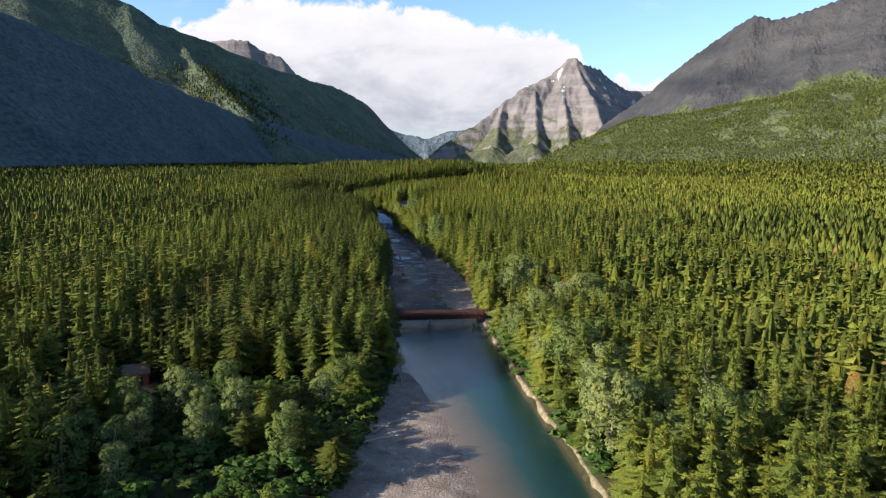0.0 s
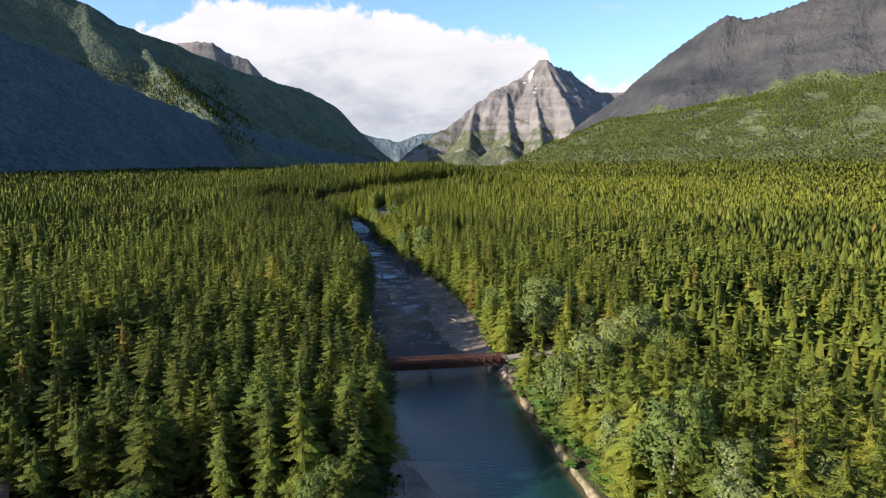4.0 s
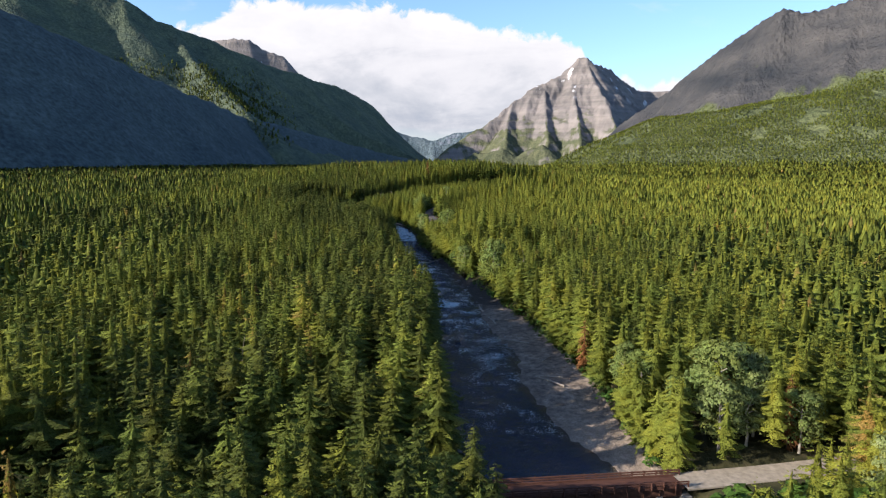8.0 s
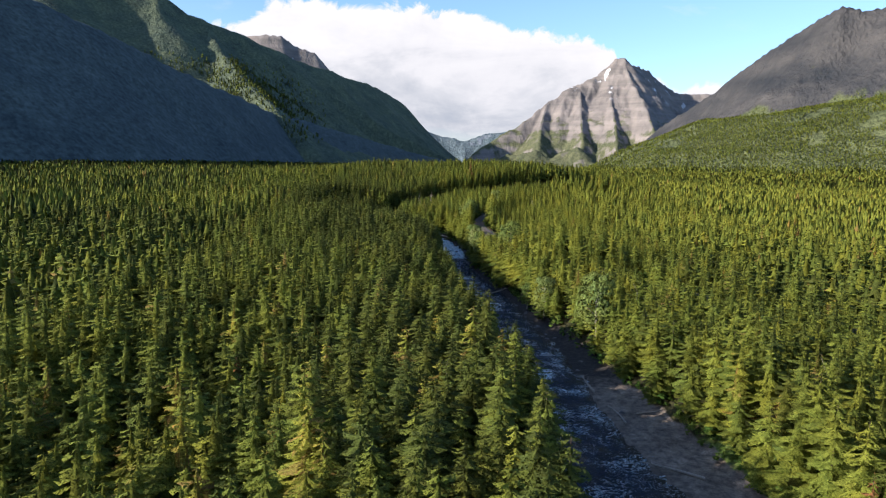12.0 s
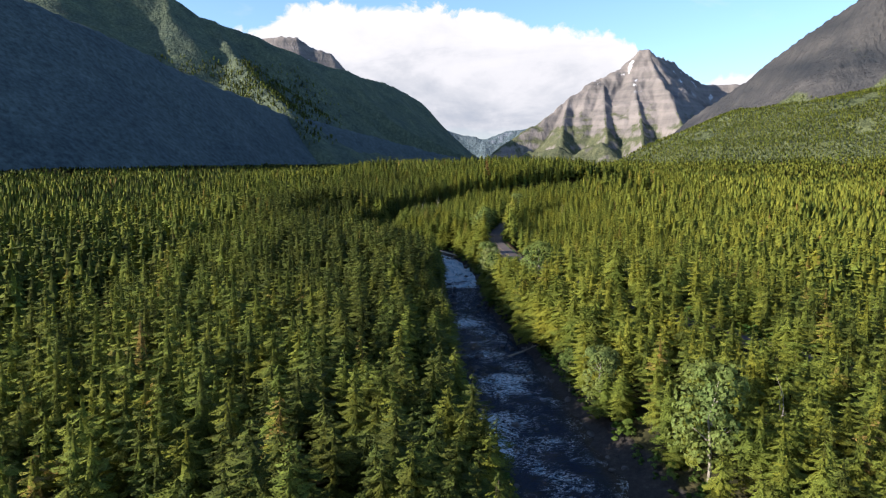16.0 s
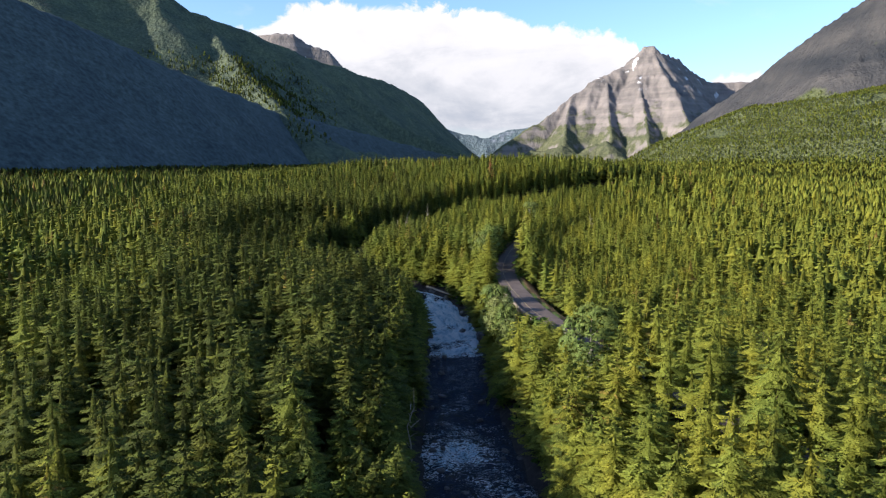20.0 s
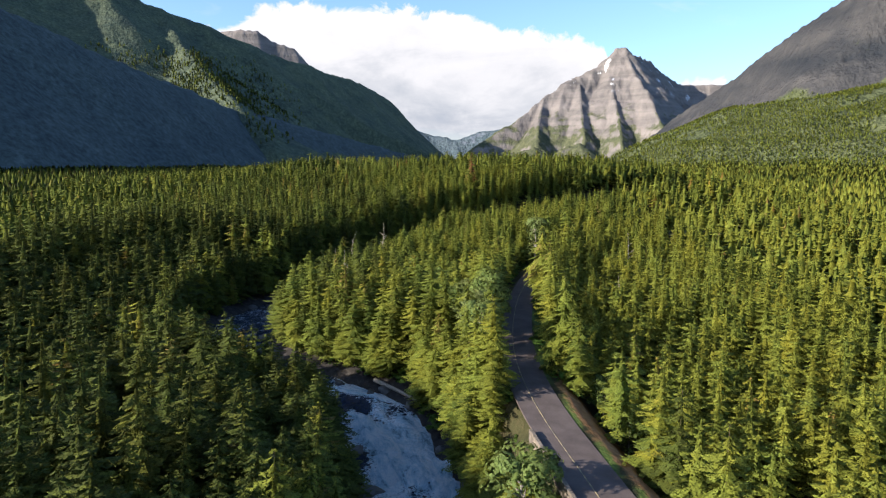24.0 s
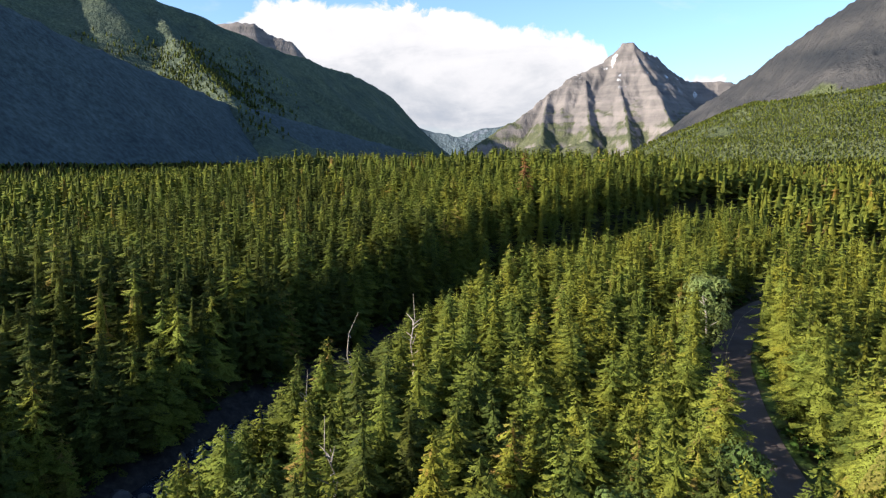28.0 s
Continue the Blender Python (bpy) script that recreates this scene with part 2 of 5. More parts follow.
wet_rock = k.color(k.ramp(k.noise(0.7, 6), [(0.3, (0.028, 0.026, 0.026)), (0.7, (0.11, 0.10, 0.095))]))
k = Mat("red_painted_boards", 0.7, 0.3)
red_boards = k.color(k.ramp(k.noise(2, 5, vec=k.coords((6, 6, 0.5))), [(0.3, (0.30, 0.055, 0.03)), (0.7, (0.46, 0.10, 0.06))]))
k = Mat("brown_roof_shingle", 0.85, 0.2)
shingle = k.color(k.ramp(k.noise(3, 5), [(0.3, (0.10, 0.06, 0.04)), (0.7, (0.22, 0.14, 0.10))]))


def mountain_mat(name, rock_a, rock_b, wood_a, wood_b, tree_top, slope_lo, slope_hi, bands=0.012, snow=False, rock_bias=0.0, relief=26.0, bare=0.0):
    """Forested slope that gives way to banded rock where it is steep or high."""
    k = Mat(name, 0.95, 0.1)
    geo = k.n("NewGeometry")
    sep = k.n("SeparateXYZ")
    k.link(geo.outputs["Normal"], sep.inputs[0])
    pos = k.n("SeparateXYZ")
    k.link(geo.outputs["Position"], pos.inputs[0])
    big, fine = k.noise(0.004, 6, 0.6), k.noise(0.022, 6, 0.65)
    steep = k.val(sep.outputs["Z"], slope_hi, slope_lo)
    high = k.val(pos.outputs["Z"], tree_top - 130, tree_top + 130)
    f = k.math("ADD", k.math("ADD", k.math("MULTIPLY", steep, 0.68), k.math("MULTIPLY", high, 0.75)), k.math("SUBTRACT", k.math("ADD", k.math("MULTIPLY", big, 0.7), k.math("MULTIPLY", fine, 0.7)), 0.7 - rock_bias))
    f = k.math("MAXIMUM", k.val(k.math("ADD", f, k.math("MULTIPLY", k.attr("bare"), bare)), 0.36, 0.56), k.val(k.math("ADD", k.attr("scar"), k.math("MULTIPLY", fine, 0.6)), 0.72, 0.84))
    strata = k.noise(1.0, 5, 0.6, k.coords((0.002, 0.002, bands)))
    vert = k.noise(1.0, 5, 0.65, k.coords((0.02, 0.02, 0.003)))
    rock = k.ramp(k.math("ADD", k.math("MULTIPLY", strata, 0.68), k.math("MULTIPLY", vert, 0.32)), [(0.34, rock_a), (0.62, rock_b)])
    wood = k.mix(0.75, k.ramp(k.noise(0.012, 6, 0.7), [(0.3, wood_a), (0.7, wood_b)]), k.ramp(k.noise(0.11, 3, 0.7), [(0.35, (0.45, 0.48, 0.45)), (0.68, (1.35, 1.35, 1.25))]), "MULTIPLY")
    c = k.mix(f, wood, rock)
    if snow:
        sn = k.math("MULTIPLY", k.val(k.noise(0.012, 5, 0.6, k.coords((1, 1, 0.25))), 0.63, 0.66), k.val(pos.outputs["Z"], 430, 560))
        c = k.mix(sn, c, (0.72, 0.74, 0.78))
    k.bump(k.math("ADD", k.math("ADD", k.math("MULTIPLY", fine, 0.45), k.math("MULTIPLY", vert, 1.0)), k.math("MULTIPLY", k.noise(0.10, 4, 0.7), 0.10)), 1.0, relief)
    return k.color(c)


mat_left = mountain_mat("forest_slope", (0.090, 0.094, 0.090), (0.200, 0.192, 0.165), (0.048, 0.066, 0.056), (0.108, 0.128, 0.080), 780, 0.30, 0.55, relief=18.0)
# Spur is a darker, bluer copy: shade and haze are in its colours.
mat_spur = mountain_mat("shade_haze_forest_slope", (0.050, 0.055, 0.060), (0.090, 0.094, 0.096), (0.046, 0.062, 0.070), (0.082, 0.102, 0.104), 800, 0.30, 0.52, relief=1.5)
# Dark blue-grey cliff rock: the cloud shadow on it is in the colour.
mat_right = mountain_mat("shadow_dark_cliffs_over_forest", (0.020, 0.024, 0.030), (0.072, 0.069, 0.068), (0.060, 0.074, 0.036), (0.115, 0.128, 0.062), 900, 0.25, 0.55, 0.012, False, -0.06, 30.0, 0.80)
mat_peak = mountain_mat("banded_peak_rock", (0.090, 0.084, 0.083), (0.200, 0.178, 0.166), (0.060, 0.070, 0.042), (0.112, 0.114, 0.066), 330, 0.42, 0.80, 0.02, True, 0.10, 11.0)
# Blue-grey rock and woods carry the air haze in their base colour.
mat_far = mountain_mat("hazed_distant_slope", (0.12, 0.14, 0.18), (0.22, 0.24, 0.29), (0.07, 0.10, 0.12), (0.11, 0.14, 0.17), 300, 0.4, 0.8, 0.012)


# clouds low over the head of the valley, part of the sky
k = Mat("clouds", tree=world.node_tree)
tc = k.n("TexCoord")
sp = k.n("SeparateXYZ")
k.link(tc.outputs["Generated"], sp.inputs[0])
ahead = k.math("MAXIMUM", sp.outputs["Y"], 0.15)
U, V = k.math("DIVIDE", sp.outputs["X"], ahead), k.math("DIVIDE", sp.outputs["Z"], ahead)
cv = k.n("CombineXYZ")
k.link(U, cv.inputs[0])
k.link(V, cv.inputs[1])
billow = k.noise(10.0, 10, 0.62, cv.outputs[0], 0.5)
st = k.n("Mapping")
st.inputs["Scale"].default_value = (1.0, 3.2, 1.0)
k.link(cv.outputs[0], st.inputs["Vector"])
wisp = k.noise(4.5, 7, 0.6, st.outputs[0], 0.4)
top = k.ramp(k.val(U, -0.50, 0.50), [(p, (v, v, v)) for p, v in ((0.0, 0.11), (0.10, 0.19), (0.20, 0.236), (0.34, 0.234), (0.44, 0.226), (0.56, 0.206), (0.66, 0.187), (0.695, 0.172), (0.72, 0.10), (0.76, 0.128), (0.87, 0.125), (0.96, 0.06))])
rise = k.math("SUBTRACT", k.math("ADD", top, k.math("MULTIPLY", k.math("SUBTRACT", billow, 0.5), 0.105)), V)
cmask = k.val(rise, -0.001, 0.007)
low_edge = k.val(k.math("ADD", V, k.math("MULTIPLY", k.math("SUBTRACT", wisp, 0.5), 0.06)), 0.02, 0.055)
cmask = k.math("MULTIPLY", cmask, k.math("ADD", k.math("MULTIPLY", low_edge, 0.45), 0.55))
cirrus = k.math("MULTIPLY", k.val(wisp, 0.62, 0.80), k.math("MULTIPLY", k.val(V, 0.19, 0.26), 0.5))
cmask = k.math("MAXIMUM", cmask, cirrus)
cmask = k.math("MULTIPLY", cmask, k.val(sp.outputs["Y"], 0.2, 0.4))
shade = k.math("ADD", k.math("MULTIPLY", k.val(rise, 0.0, 0.14), 0.55), k.math("ADD", k.math("MULTIPLY", k.math("SUBTRACT", 0.60, wisp), 1.3), k.math("MULTIPLY", k.math("SUBTRACT", 0.5, billow), 0.9)))
cloud_c = k.ramp(shade, [(0.15, (0.55, 0.537, 0.523)), (0.45, (0.48, 0.474, 0.474)), (0.75, (0.32, 0.334, 0.357)), (1.0, (0.24, 0.268, 0.31))])
b2 = k.n("Background")
k.link(cloud_c, b2.inputs[0])
b2.inputs[1].default_value = 0.88
msh = k.n("MixShader")
k.link(cmask, msh.inputs[0])
k.link(wn["Background"].outputs[0], msh.inputs[1])
k.link(b2.outputs[0], msh.inputs[2])
k.link(msh.outputs[0], wn["World Output"].inputs[0])

# ---- plan: creek, road and lane as lines with (x, y, z, half width) ----
CREEK = [(0, -60, 0, 24), (2, 40, 0, 22), (5, 98, 0, 21), (5, 130, 0, 17), (3.5, 162, 0, 14.5), (1, 192, 0, 14.5), (-2.5, 213, 0, 16), (-5, 235, 0.3, 17),
         (-6, 261, 0.6, 17), (-8, 290, 1, 16), (-10.5, 310, 1.2, 14.5), (-14, 335, 1.6, 13), (-18, 360, 2, 11), (-25.5, 390, 2.5, 10.5), (-28.5, 410, 2.8, 9.5),
         (-32, 430, 3.1, 9), (-38, 450, 3.4, 8.5), (-41, 470, 3.7, 8), (-44, 495, 4, 7), (-47, 530, 4.3, 7), (-50, 541, 4.9, 7), (-53.5, 549, 7.0, 7.5), (-57, 556, 7.6, 7.5), (-59.5, 562.5, 9.2, 9.5),
         (-75, 565.5, 9.8, 9.5), (-91, 582, 10.1, 9), (-95, 607, 10.4, 8), (-87, 645, 10.8, 7), (-78, 667, 11.2, 7), (-68, 690, 11.6, 7), (-48, 715, 12.2, 7),
         (-20, 745, 13, 7), (30, 790, 14, 8), (110, 830, 15, 8), (260, 880, 16, 8)]
ROAD = [(70, 350, 11, 2.9), (40, 385, 12.2, 2.9), (16, 420, 13.4, 2.9), (-3, 450, 14.6, 2.9), (-17, 480, 15.6, 2.9), (-27.3, 510, 16.3, 2.9), (-32.6, 540, 17, 2.9),
        (-34, 560, 17.4, 2.9), (-33, 580, 17.8, 2.9), (-30.5, 603, 18.2, 2.9), (-25, 632, 18.8, 2.9), (-17, 658, 19.3, 2.9), (-2, 687, 20, 2.9), (25, 715, 20.8, 2.9), (70, 745, 22, 2.9)]
LANE = [(14.4, 214.0, 3.12, 2.5), (29, 216.6, 3.3, 2.6), (48, 220.5, 3.8, 2.6), (80, 231, 4.8, 2.6), (130, 260, 6, 2.6)]
LANE_WEST = [(-20.3, 208.9, 3.12, 2.5), (-34, 206.6, 3.5, 2.6), (-60, 201, 4.6, 2.6), (-95, 188, 5.2, 2.6)]


def resample(line, step):
    """Evenly spaced, smoothed copy of a line of (x, y, z, w)."""
    p = np.array(line, float)
    s = np.r_[0, np.cumsum(np.hypot(np.diff(p[:, 0]), np.diff(p[:, 1])))]
    q = np.arange(0, s[-1], step)
    out = np.stack([np.interp(q, s, p[:, i]) for i in range(4)], 1)
    n = max(1, int(9 / step))
    ker = np.ones(2 * n + 1) / (2 * n + 1)
    for i in (0, 1, 3):
        pad = np.r_[np.full(n, out[0, i]), out[:, i], np.full(n, out[-1, i])]
        out[:, i] = np.convolve(pad, ker, "valid")
    out[0, :2], out[-1, :2] = p[0, :2], p[-1, :2]
    return out


creek_l, road_l, lane_l, lane_w = resample(CREEK, 2.0), resample(ROAD, 2.0), resample(LANE, 2.0), resample(LANE_WEST, 2.0)


def near_line(x, y, line):
    """Distance to a line, its z and half width at the nearest place, and the side (+ right of its way)."""
    x, y = np.asarray(x, float).ravel(), np.asarray(y, float).ravel()
    tan = np.gradient(line[:, :2], axis=0)
    tan /= np.linalg.norm(tan, axis=1)[:, None]
    d, z, w, side = (np.full(x.shape, v) for v in (1e4, 0.0, 1.0, 1.0))
    lo, hi = line[:, :2].min(0) - 90, line[:, :2].max(0) + 90
    ids = np.nonzero((x > lo[0]) & (x < hi[0]) & (y > lo[1]) & (y < hi[1]))[0]
    for c in np.array_split(ids, max(1, len(ids) // 6000)):
        if not len(c):
            continue
        dx, dy = x[c, None] - line[None, :, 0], y[c, None] - line[None, :, 1]
        dd = dx * dx + dy * dy
        j = dd.argmin(1)
        r = np.arange(len(c))
        d[c], z[c], w[c] = np.sqrt(dd[r, j]), line[j, 2], line[j, 3]
        side[c] = dx[r, j] * tan[j, 1] - dy[r, j] * tan[j, 0]
    return d, z, w, side


def smooth(a, lo, hi):
    t = np.clip((a - lo) / (hi - lo), 0, 1)
    return t * t * (3 - 2 * t)


_perm = np.random.RandomState(7).rand(256, 256)


def vnoise(x, y, scale, seed=0):
    """Smooth value noise, 0 to 1."""
    u, v = np.asarray(x, float) / scale + seed * 17.3, np.asarray(y, float) / scale + seed * 31.7
    i, j = np.floor(u).astype(int), np.floor(v).astype(int)
    fu, fv = u - i, v - j
    fu, fv = fu * fu * (3 - 2 * fu), fv * fv * (3 - 2 * fv)
    a = _perm[i % 256, j % 256] * (1 - fu) + _perm[(i + 1) % 256, j % 256] * fu
    b = _perm[i % 256, (j + 1) % 256] * (1 - fu) + _perm[(i + 1) % 256, (j + 1) % 256] * fu
    return a * (1 - fv) + b * fv


def fbm(x, y, scale, octaves=5, seed=0, gain=0.5):
    t, a, tot = 0, 1.0, 0
    for o in range(octaves):
        t = t + a * (vnoise(x, y, scale / 2 ** o, seed + o) - 0.5)
        tot += a
        a *= gain
    return t / tot * 2


def path_mid(y):
    return np.interp(y, creek_l[:, 1], creek_l[:, 0])


def bar_edges(y):
    """Where the two gravel bars end: the lower bar reaches right to a, the upper one begins at b."""
    a = np.interp(y, [-60, 98, 115, 129, 140, 162, 168], [12, 7, 4, 1.5, -1.5, -9, -60])
    b = np.interp(y, [214, 222, 235, 261, 290, 310, 335, 360, 390, 430, 440], [15, 8, 2, -3.5, -4.5, -7.5, -10, -13, -18, -23.5, 60])
    return a, b


def valley(x, y):
    """The valley floor before creek and road are cut in."""
    z = np.interp(y, [-400, 0, 200, 400, 500, 600, 700, 850, 1100, 1500, 5000], [2, 3, 4, 6.5, 9.5, 12.5, 15.5, 21, 25, 27, 30])
    z = z + 19 * np.exp(-((x + 20) / 190) ** 2 - ((y - 850) / 140) ** 2)
    z = z + 3.0 * fbm(x, y, 160, 3, 3) + 1.2 * fbm(x, y, 30, 3, 5)
    z = z + smooth(x, 150, 900) * 14 * smooth(y, 100, 900)
    return z


def ground_z(x, y, masks=False):
    x, y = np.asarray(x, float).ravel(), np.asarray(y, float).ravel()
    z = valley(x, y)
    dr, zr, wr, sr = near_line(x, y, road_l)
    z = z + (zr - z) * (1 - smooth(dr, wr + 1.2, wr + 9))
    for ln in (lane_l, lane_w):
        dl, zl, wl, _ = near_line(x, y, ln)
        z = z + (zl - z) * (1 - smooth(dl, wl + 0.3, wl + 5))
    d, zw, w, side = near_line(x, y, creek_l)
    out = d - w
    bank = zw + 0.7 + np.clip(out, 0, 3) * 0.3
    z = np.where(out > 0, bank + (z - bank) * smooth(out, 0.5, 9), z)
    bed = zw - 0.15 - 1.3 * smooth(-out, 0, 3)
    a, b = bar_edges(y)
    ba, bb = (a - x) * 0.10, np.where(x < b, (x - b) * 0.35, (x - b) * 0.10)
    bar = np.maximum(np.where(y < 168, ba, -9), np.where((y > 212) & (y < 440), bb, -9))
    bed = np.maximum(bed, zw + np.clip(bar, -1.4, 0.55) + 0.10 * fbm(x, y, 7, 3, 9))
    blend = smooth(out, -0.6, 0.0)
    z = np.where(out <= 0, bed + (zw + 0.7 - bed) * blend, z)
    if not masks:
        return z
    wide = np.where((x > 6) & (y < 203), -1.0, 1.0)
    gravel = np.where(out < 2.0 * wide, 1.0, 0.0) * (1 - smooth(out, 0.3, 2.0)) * (1 - smooth(y, 335, 400))
    soil = np.exp(-((dr - wr - 4.2) / 3.2) ** 2) * (sr > 0) * (0.75 + 0.6 * vnoise(x, y, 11, 4)) * (1 - smooth(y, 540, 575))
    soil = np.maximum(soil, 0.9 * np.exp(-(((x + 66) / 7) ** 2 + ((y - 135) / 9) ** 2)))
    grass = np.maximum(np.exp(-((dr - wr - 1.0) / 0.9) ** 2) * (sr > 0), np.exp(-((x - 9) / 9) ** 2 - ((y - 285) / 30) ** 2) * (out > -5))
    # Dark bank rock; its 0.40 share on the upper bar paints in shade.
    rock_shade = (0.40 * smooth(y, 214, 250) + 0.60 * smooth(y, 330, 380)) * (1 - smooth(out, 1.0, 4.0)) + smooth(y, 215, 235) * (1 - smooth(out, 1.0, 3.0)) * (x < path_mid(y)) * (out > -0.8)
    deep = np.clip(zw - bed, 0, 1.4) / 1.4
    return z, gravel, soil, grass, dr - wr, out, deep, rock_shade


def mesh_of(name, verts, faces, mat, attrs=(), smooth_shade=False):
    """A mesh from arrays: triangles or quads of one size; attrs are (name, kind, values) per vertex."""
    me = bpy.data.meshes.new(name)
    verts, faces = np.asarray(verts, np.float32), np.asarray(faces, np.int32)
    k_ = faces.shape[1]
    me.vertices.add(len(verts))
    me.vertices.foreach_set("co", verts.ravel())
    me.loops.add(faces.size)
    me.loops.foreach_set("vertex_index", faces.ravel())
    me.polygons.add(len(faces))
    me.polygons.foreach_set("loop_start", np.arange(0, faces.size, k_, dtype=np.int32))
    me.polygons.foreach_set("use_smooth", np.full(len(faces), smooth_shade))
    for an, kind, values in attrs:
        at = me.attributes.new(an, kind, "POINT")
        at.data.foreach_set("vector" if kind == "FLOAT_VECTOR" else "value", np.asarray(values, np.float32).ravel())
    me.update(calc_edges=True)
    me.materials.append(mat)
    return me


def grid_faces(nr, nc):
    i = np.arange((nr - 1) * (nc - 1))
    a = (i // (nc - 1)) * nc + i % (nc - 1)
    return np.stack([a, a + 1, a + nc + 1, a + nc], 1)


def spread(lo, fine_lo, fine_hi, hi, step, grow):
    """Axis values: even steps in the middle, ever wider ones outwards."""
    mid = list(np.arange(fine_lo, fine_hi + step, step))
    s, v, right = step, mid[-1], []
    while v < hi:
        s *= grow
        v += s
        right.append(v)
    s, v, left = step, mid[0], []
    while v > lo:
        s *= grow
        v -= s
        left.append(v)
    return np.array(left[::-1] + mid + right)


# ---- ground sheet ----
gx, gy = spread(-5200, -112, 60, 5200, 1.9, 1.09), spread(-900, 60, 730, 5200, 2.5, 1.09)
GX, GY = np.meshgrid(gx, gy)
gz, g_gravel, g_soil, g_grass, _, _, _, g_rock_shade = ground_z(GX, GY, True)
ground = new("ground", mesh_of("ground", np.stack([GX.ravel(), GY.ravel(), gz], 1), grid_faces(len(gy), len(gx)), ground_mat,
                               [("gravel", "FLOAT", g_gravel), ("soil", "FLOAT", g_soil), ("grass", "FLOAT", g_grass), ("rock_shade", "FLOAT", g_rock_shade)], True))
tagged(ground, "dark needle-strewn forest floor with pale gravel bars along the creek", "ground", kind="structure")

# ---- water ----
cl = resample(CREEK, 0.85)
tan = np.gradient(cl[:, :2], axis=0)
tan /= np.linalg.norm(tan, axis=1)[:, None]
nor = np.stack([tan[:, 1], -tan[:, 0]], 1)
cols = np.linspace(-1, 1, 37)
W = (cl[:, 3] + 1.0)[:, None] * cols[None]
wx, wy = cl[:, 0, None] + nor[:, 0, None] * W, cl[:, 1, None] + nor[:, 1, None] * W
s_len = np.r_[0, np.cumsum(np.hypot(np.diff(cl[:, 0]), np.diff(cl[:, 1])))]
S = np.repeat(s_len[:, None], 37, 1)
fall_s = s_len[np.argmin(np.hypot(cl[:, 0] + 55, cl[:, 1] - 552))]
foam_s = np.interp(s_len - fall_s, [-400, -345, -322, -250, -190, -120, -75, -55, -42, -34, -15, 2, 13, 19, 30, 90, 150, 400],
                   [0.0, 0.10, 0.40, 0.45, 0.44, 0.44, 0.43, 0.34, 0.34, 0.78, 0.98, 1.0, 0.72, 0.50, 0.46, 0.44, 0.40, 0.3])
foam = np.repeat(foam_s[:, None], 37, 1) - 0.10 * np.abs(cols)[None] ** 3
for fx, fy, fr, fs in ((-35.2, 381, 4.0, 0.55), (-21.6, 347, 3.5, 0.45), (-20.3, 345, 3.0, 0.3), (-43, 463, 5, 0.25), (-31, 417, 5, 0.2), (-33, 392, 4, 0.2), (-74, 564, 5, 0.25)):
    foam = foam + fs * np.exp(-((wx - fx) ** 2 + (wy - fy) ** 2) / fr ** 2)
foam = foam + 0.12 * fbm(wx, wy, 7, 3, 27) * smooth(foam, 0.3, 0.6)
along = s_len - fall_s
foam = foam + (0.85 * smooth(along, -40, -30) * (1 - smooth(along, 14, 24)))[:, None] * np.minimum(0.10, fbm(W, S * 0.6, 5.0, 4, 29))
foam = foam - (0.55 * smooth(along, -30, 0) * (1 - smooth(along, 16, 26)))[:, None] * smooth(-cols, 0.0, 0.6)[None]
rough = smooth(foam, 0.2, 0.9)
wz = cl[:, 2, None] + rough * (1.1 * fbm(W * 1.0, S * 0.8, 3.0, 4, 21) + 1.0 * fbm(W, S * 0.5, 7, 2, 23)) + 0.02 * fbm(W, S, 3, 2, 25)
_, _, _, _, _, _, w_deep, _ = ground_z(wx, wy, True)
creek = new("creek_water", mesh_of("creek_water", np.stack([wx.ravel(), wy.ravel(), wz.ravel()], 1), grid_faces(len(cl), 37), water_mat,
                                   [("foam", "FLOAT", foam), ("deep", "FLOAT", w_deep), ("flow", "FLOAT_VECTOR", np.stack([W, S, 0 * W], -1))], True))
tagged(creek, "clear teal creek with white rapids and a foaming cascade", "water", kind="structure")


# ---- low cut bank along the pool ----
bank_l = cl[(cl[:, 1] > 30) & (cl[:, 1] < 206)]
bt = np.gradient(bank_l[:, :2], axis=0)
bt /= np.linalg.norm(bt, axis=1)[:, None]
wob = 0.7 * fbm(bank_l[:, 0] * 0, bank_l[:, 1], 9, 3, 63)
bank_v = np.stack([np.stack([bank_l[:, 0] + bt[:, 1] * (bank_l[:, 3] + o + wob * s2), bank_l[:, 1] - bt[:, 0] * (bank_l[:, 3] + o + wob * s2), 0 * wob + zz + 0.15 * wob], 1)
                   for o, zz, s2 in ((-0.8, -0.5, 1.0), (-0.25, 0.10, 1.0), (0.1, 0.75, 1.0), (0.5, 1.00, 1.0), (1.5, 0.55, 0.8))], 1).reshape(-1, 3)
gravel_bank = new("creek_bank", mesh_of("creek_bank", bank_v, grid_faces(len(bank_l), 5)[:, ::-1], bank_mat, (), True))
tagged(gravel_bank, "low pale cut bank of gravel along the pool", "bank", kind="structure")


# ---- road and lane ribbons ----
def ribbon(name, line, lo, hi, lift, mat, thick=0.25):
    p = resample(line, 1.5)
    t_ = np.gradient(p[:, :2], axis=0)
    t_ /= np.linalg.norm(t_, axis=1)[:, None]
    n_ = np.stack([t_[:, 1], -t_[:, 0]], 1)
    offs = [(lo, -thick), (lo, 0), ((lo + hi) / 2, 0.04), (hi, 0), (hi, -thick)]
    v = np.stack([np.stack([p[:, 0] + n_[:, 0] * o, p[:, 1] + n_[:, 1] * o, p[:, 2] + lift + dz], 1) for o, dz in offs], 1).reshape(-1, 3)
    return new(name, mesh_of(name, v, grid_faces(len(p), 5)[:, ::-1], mat, (), False))


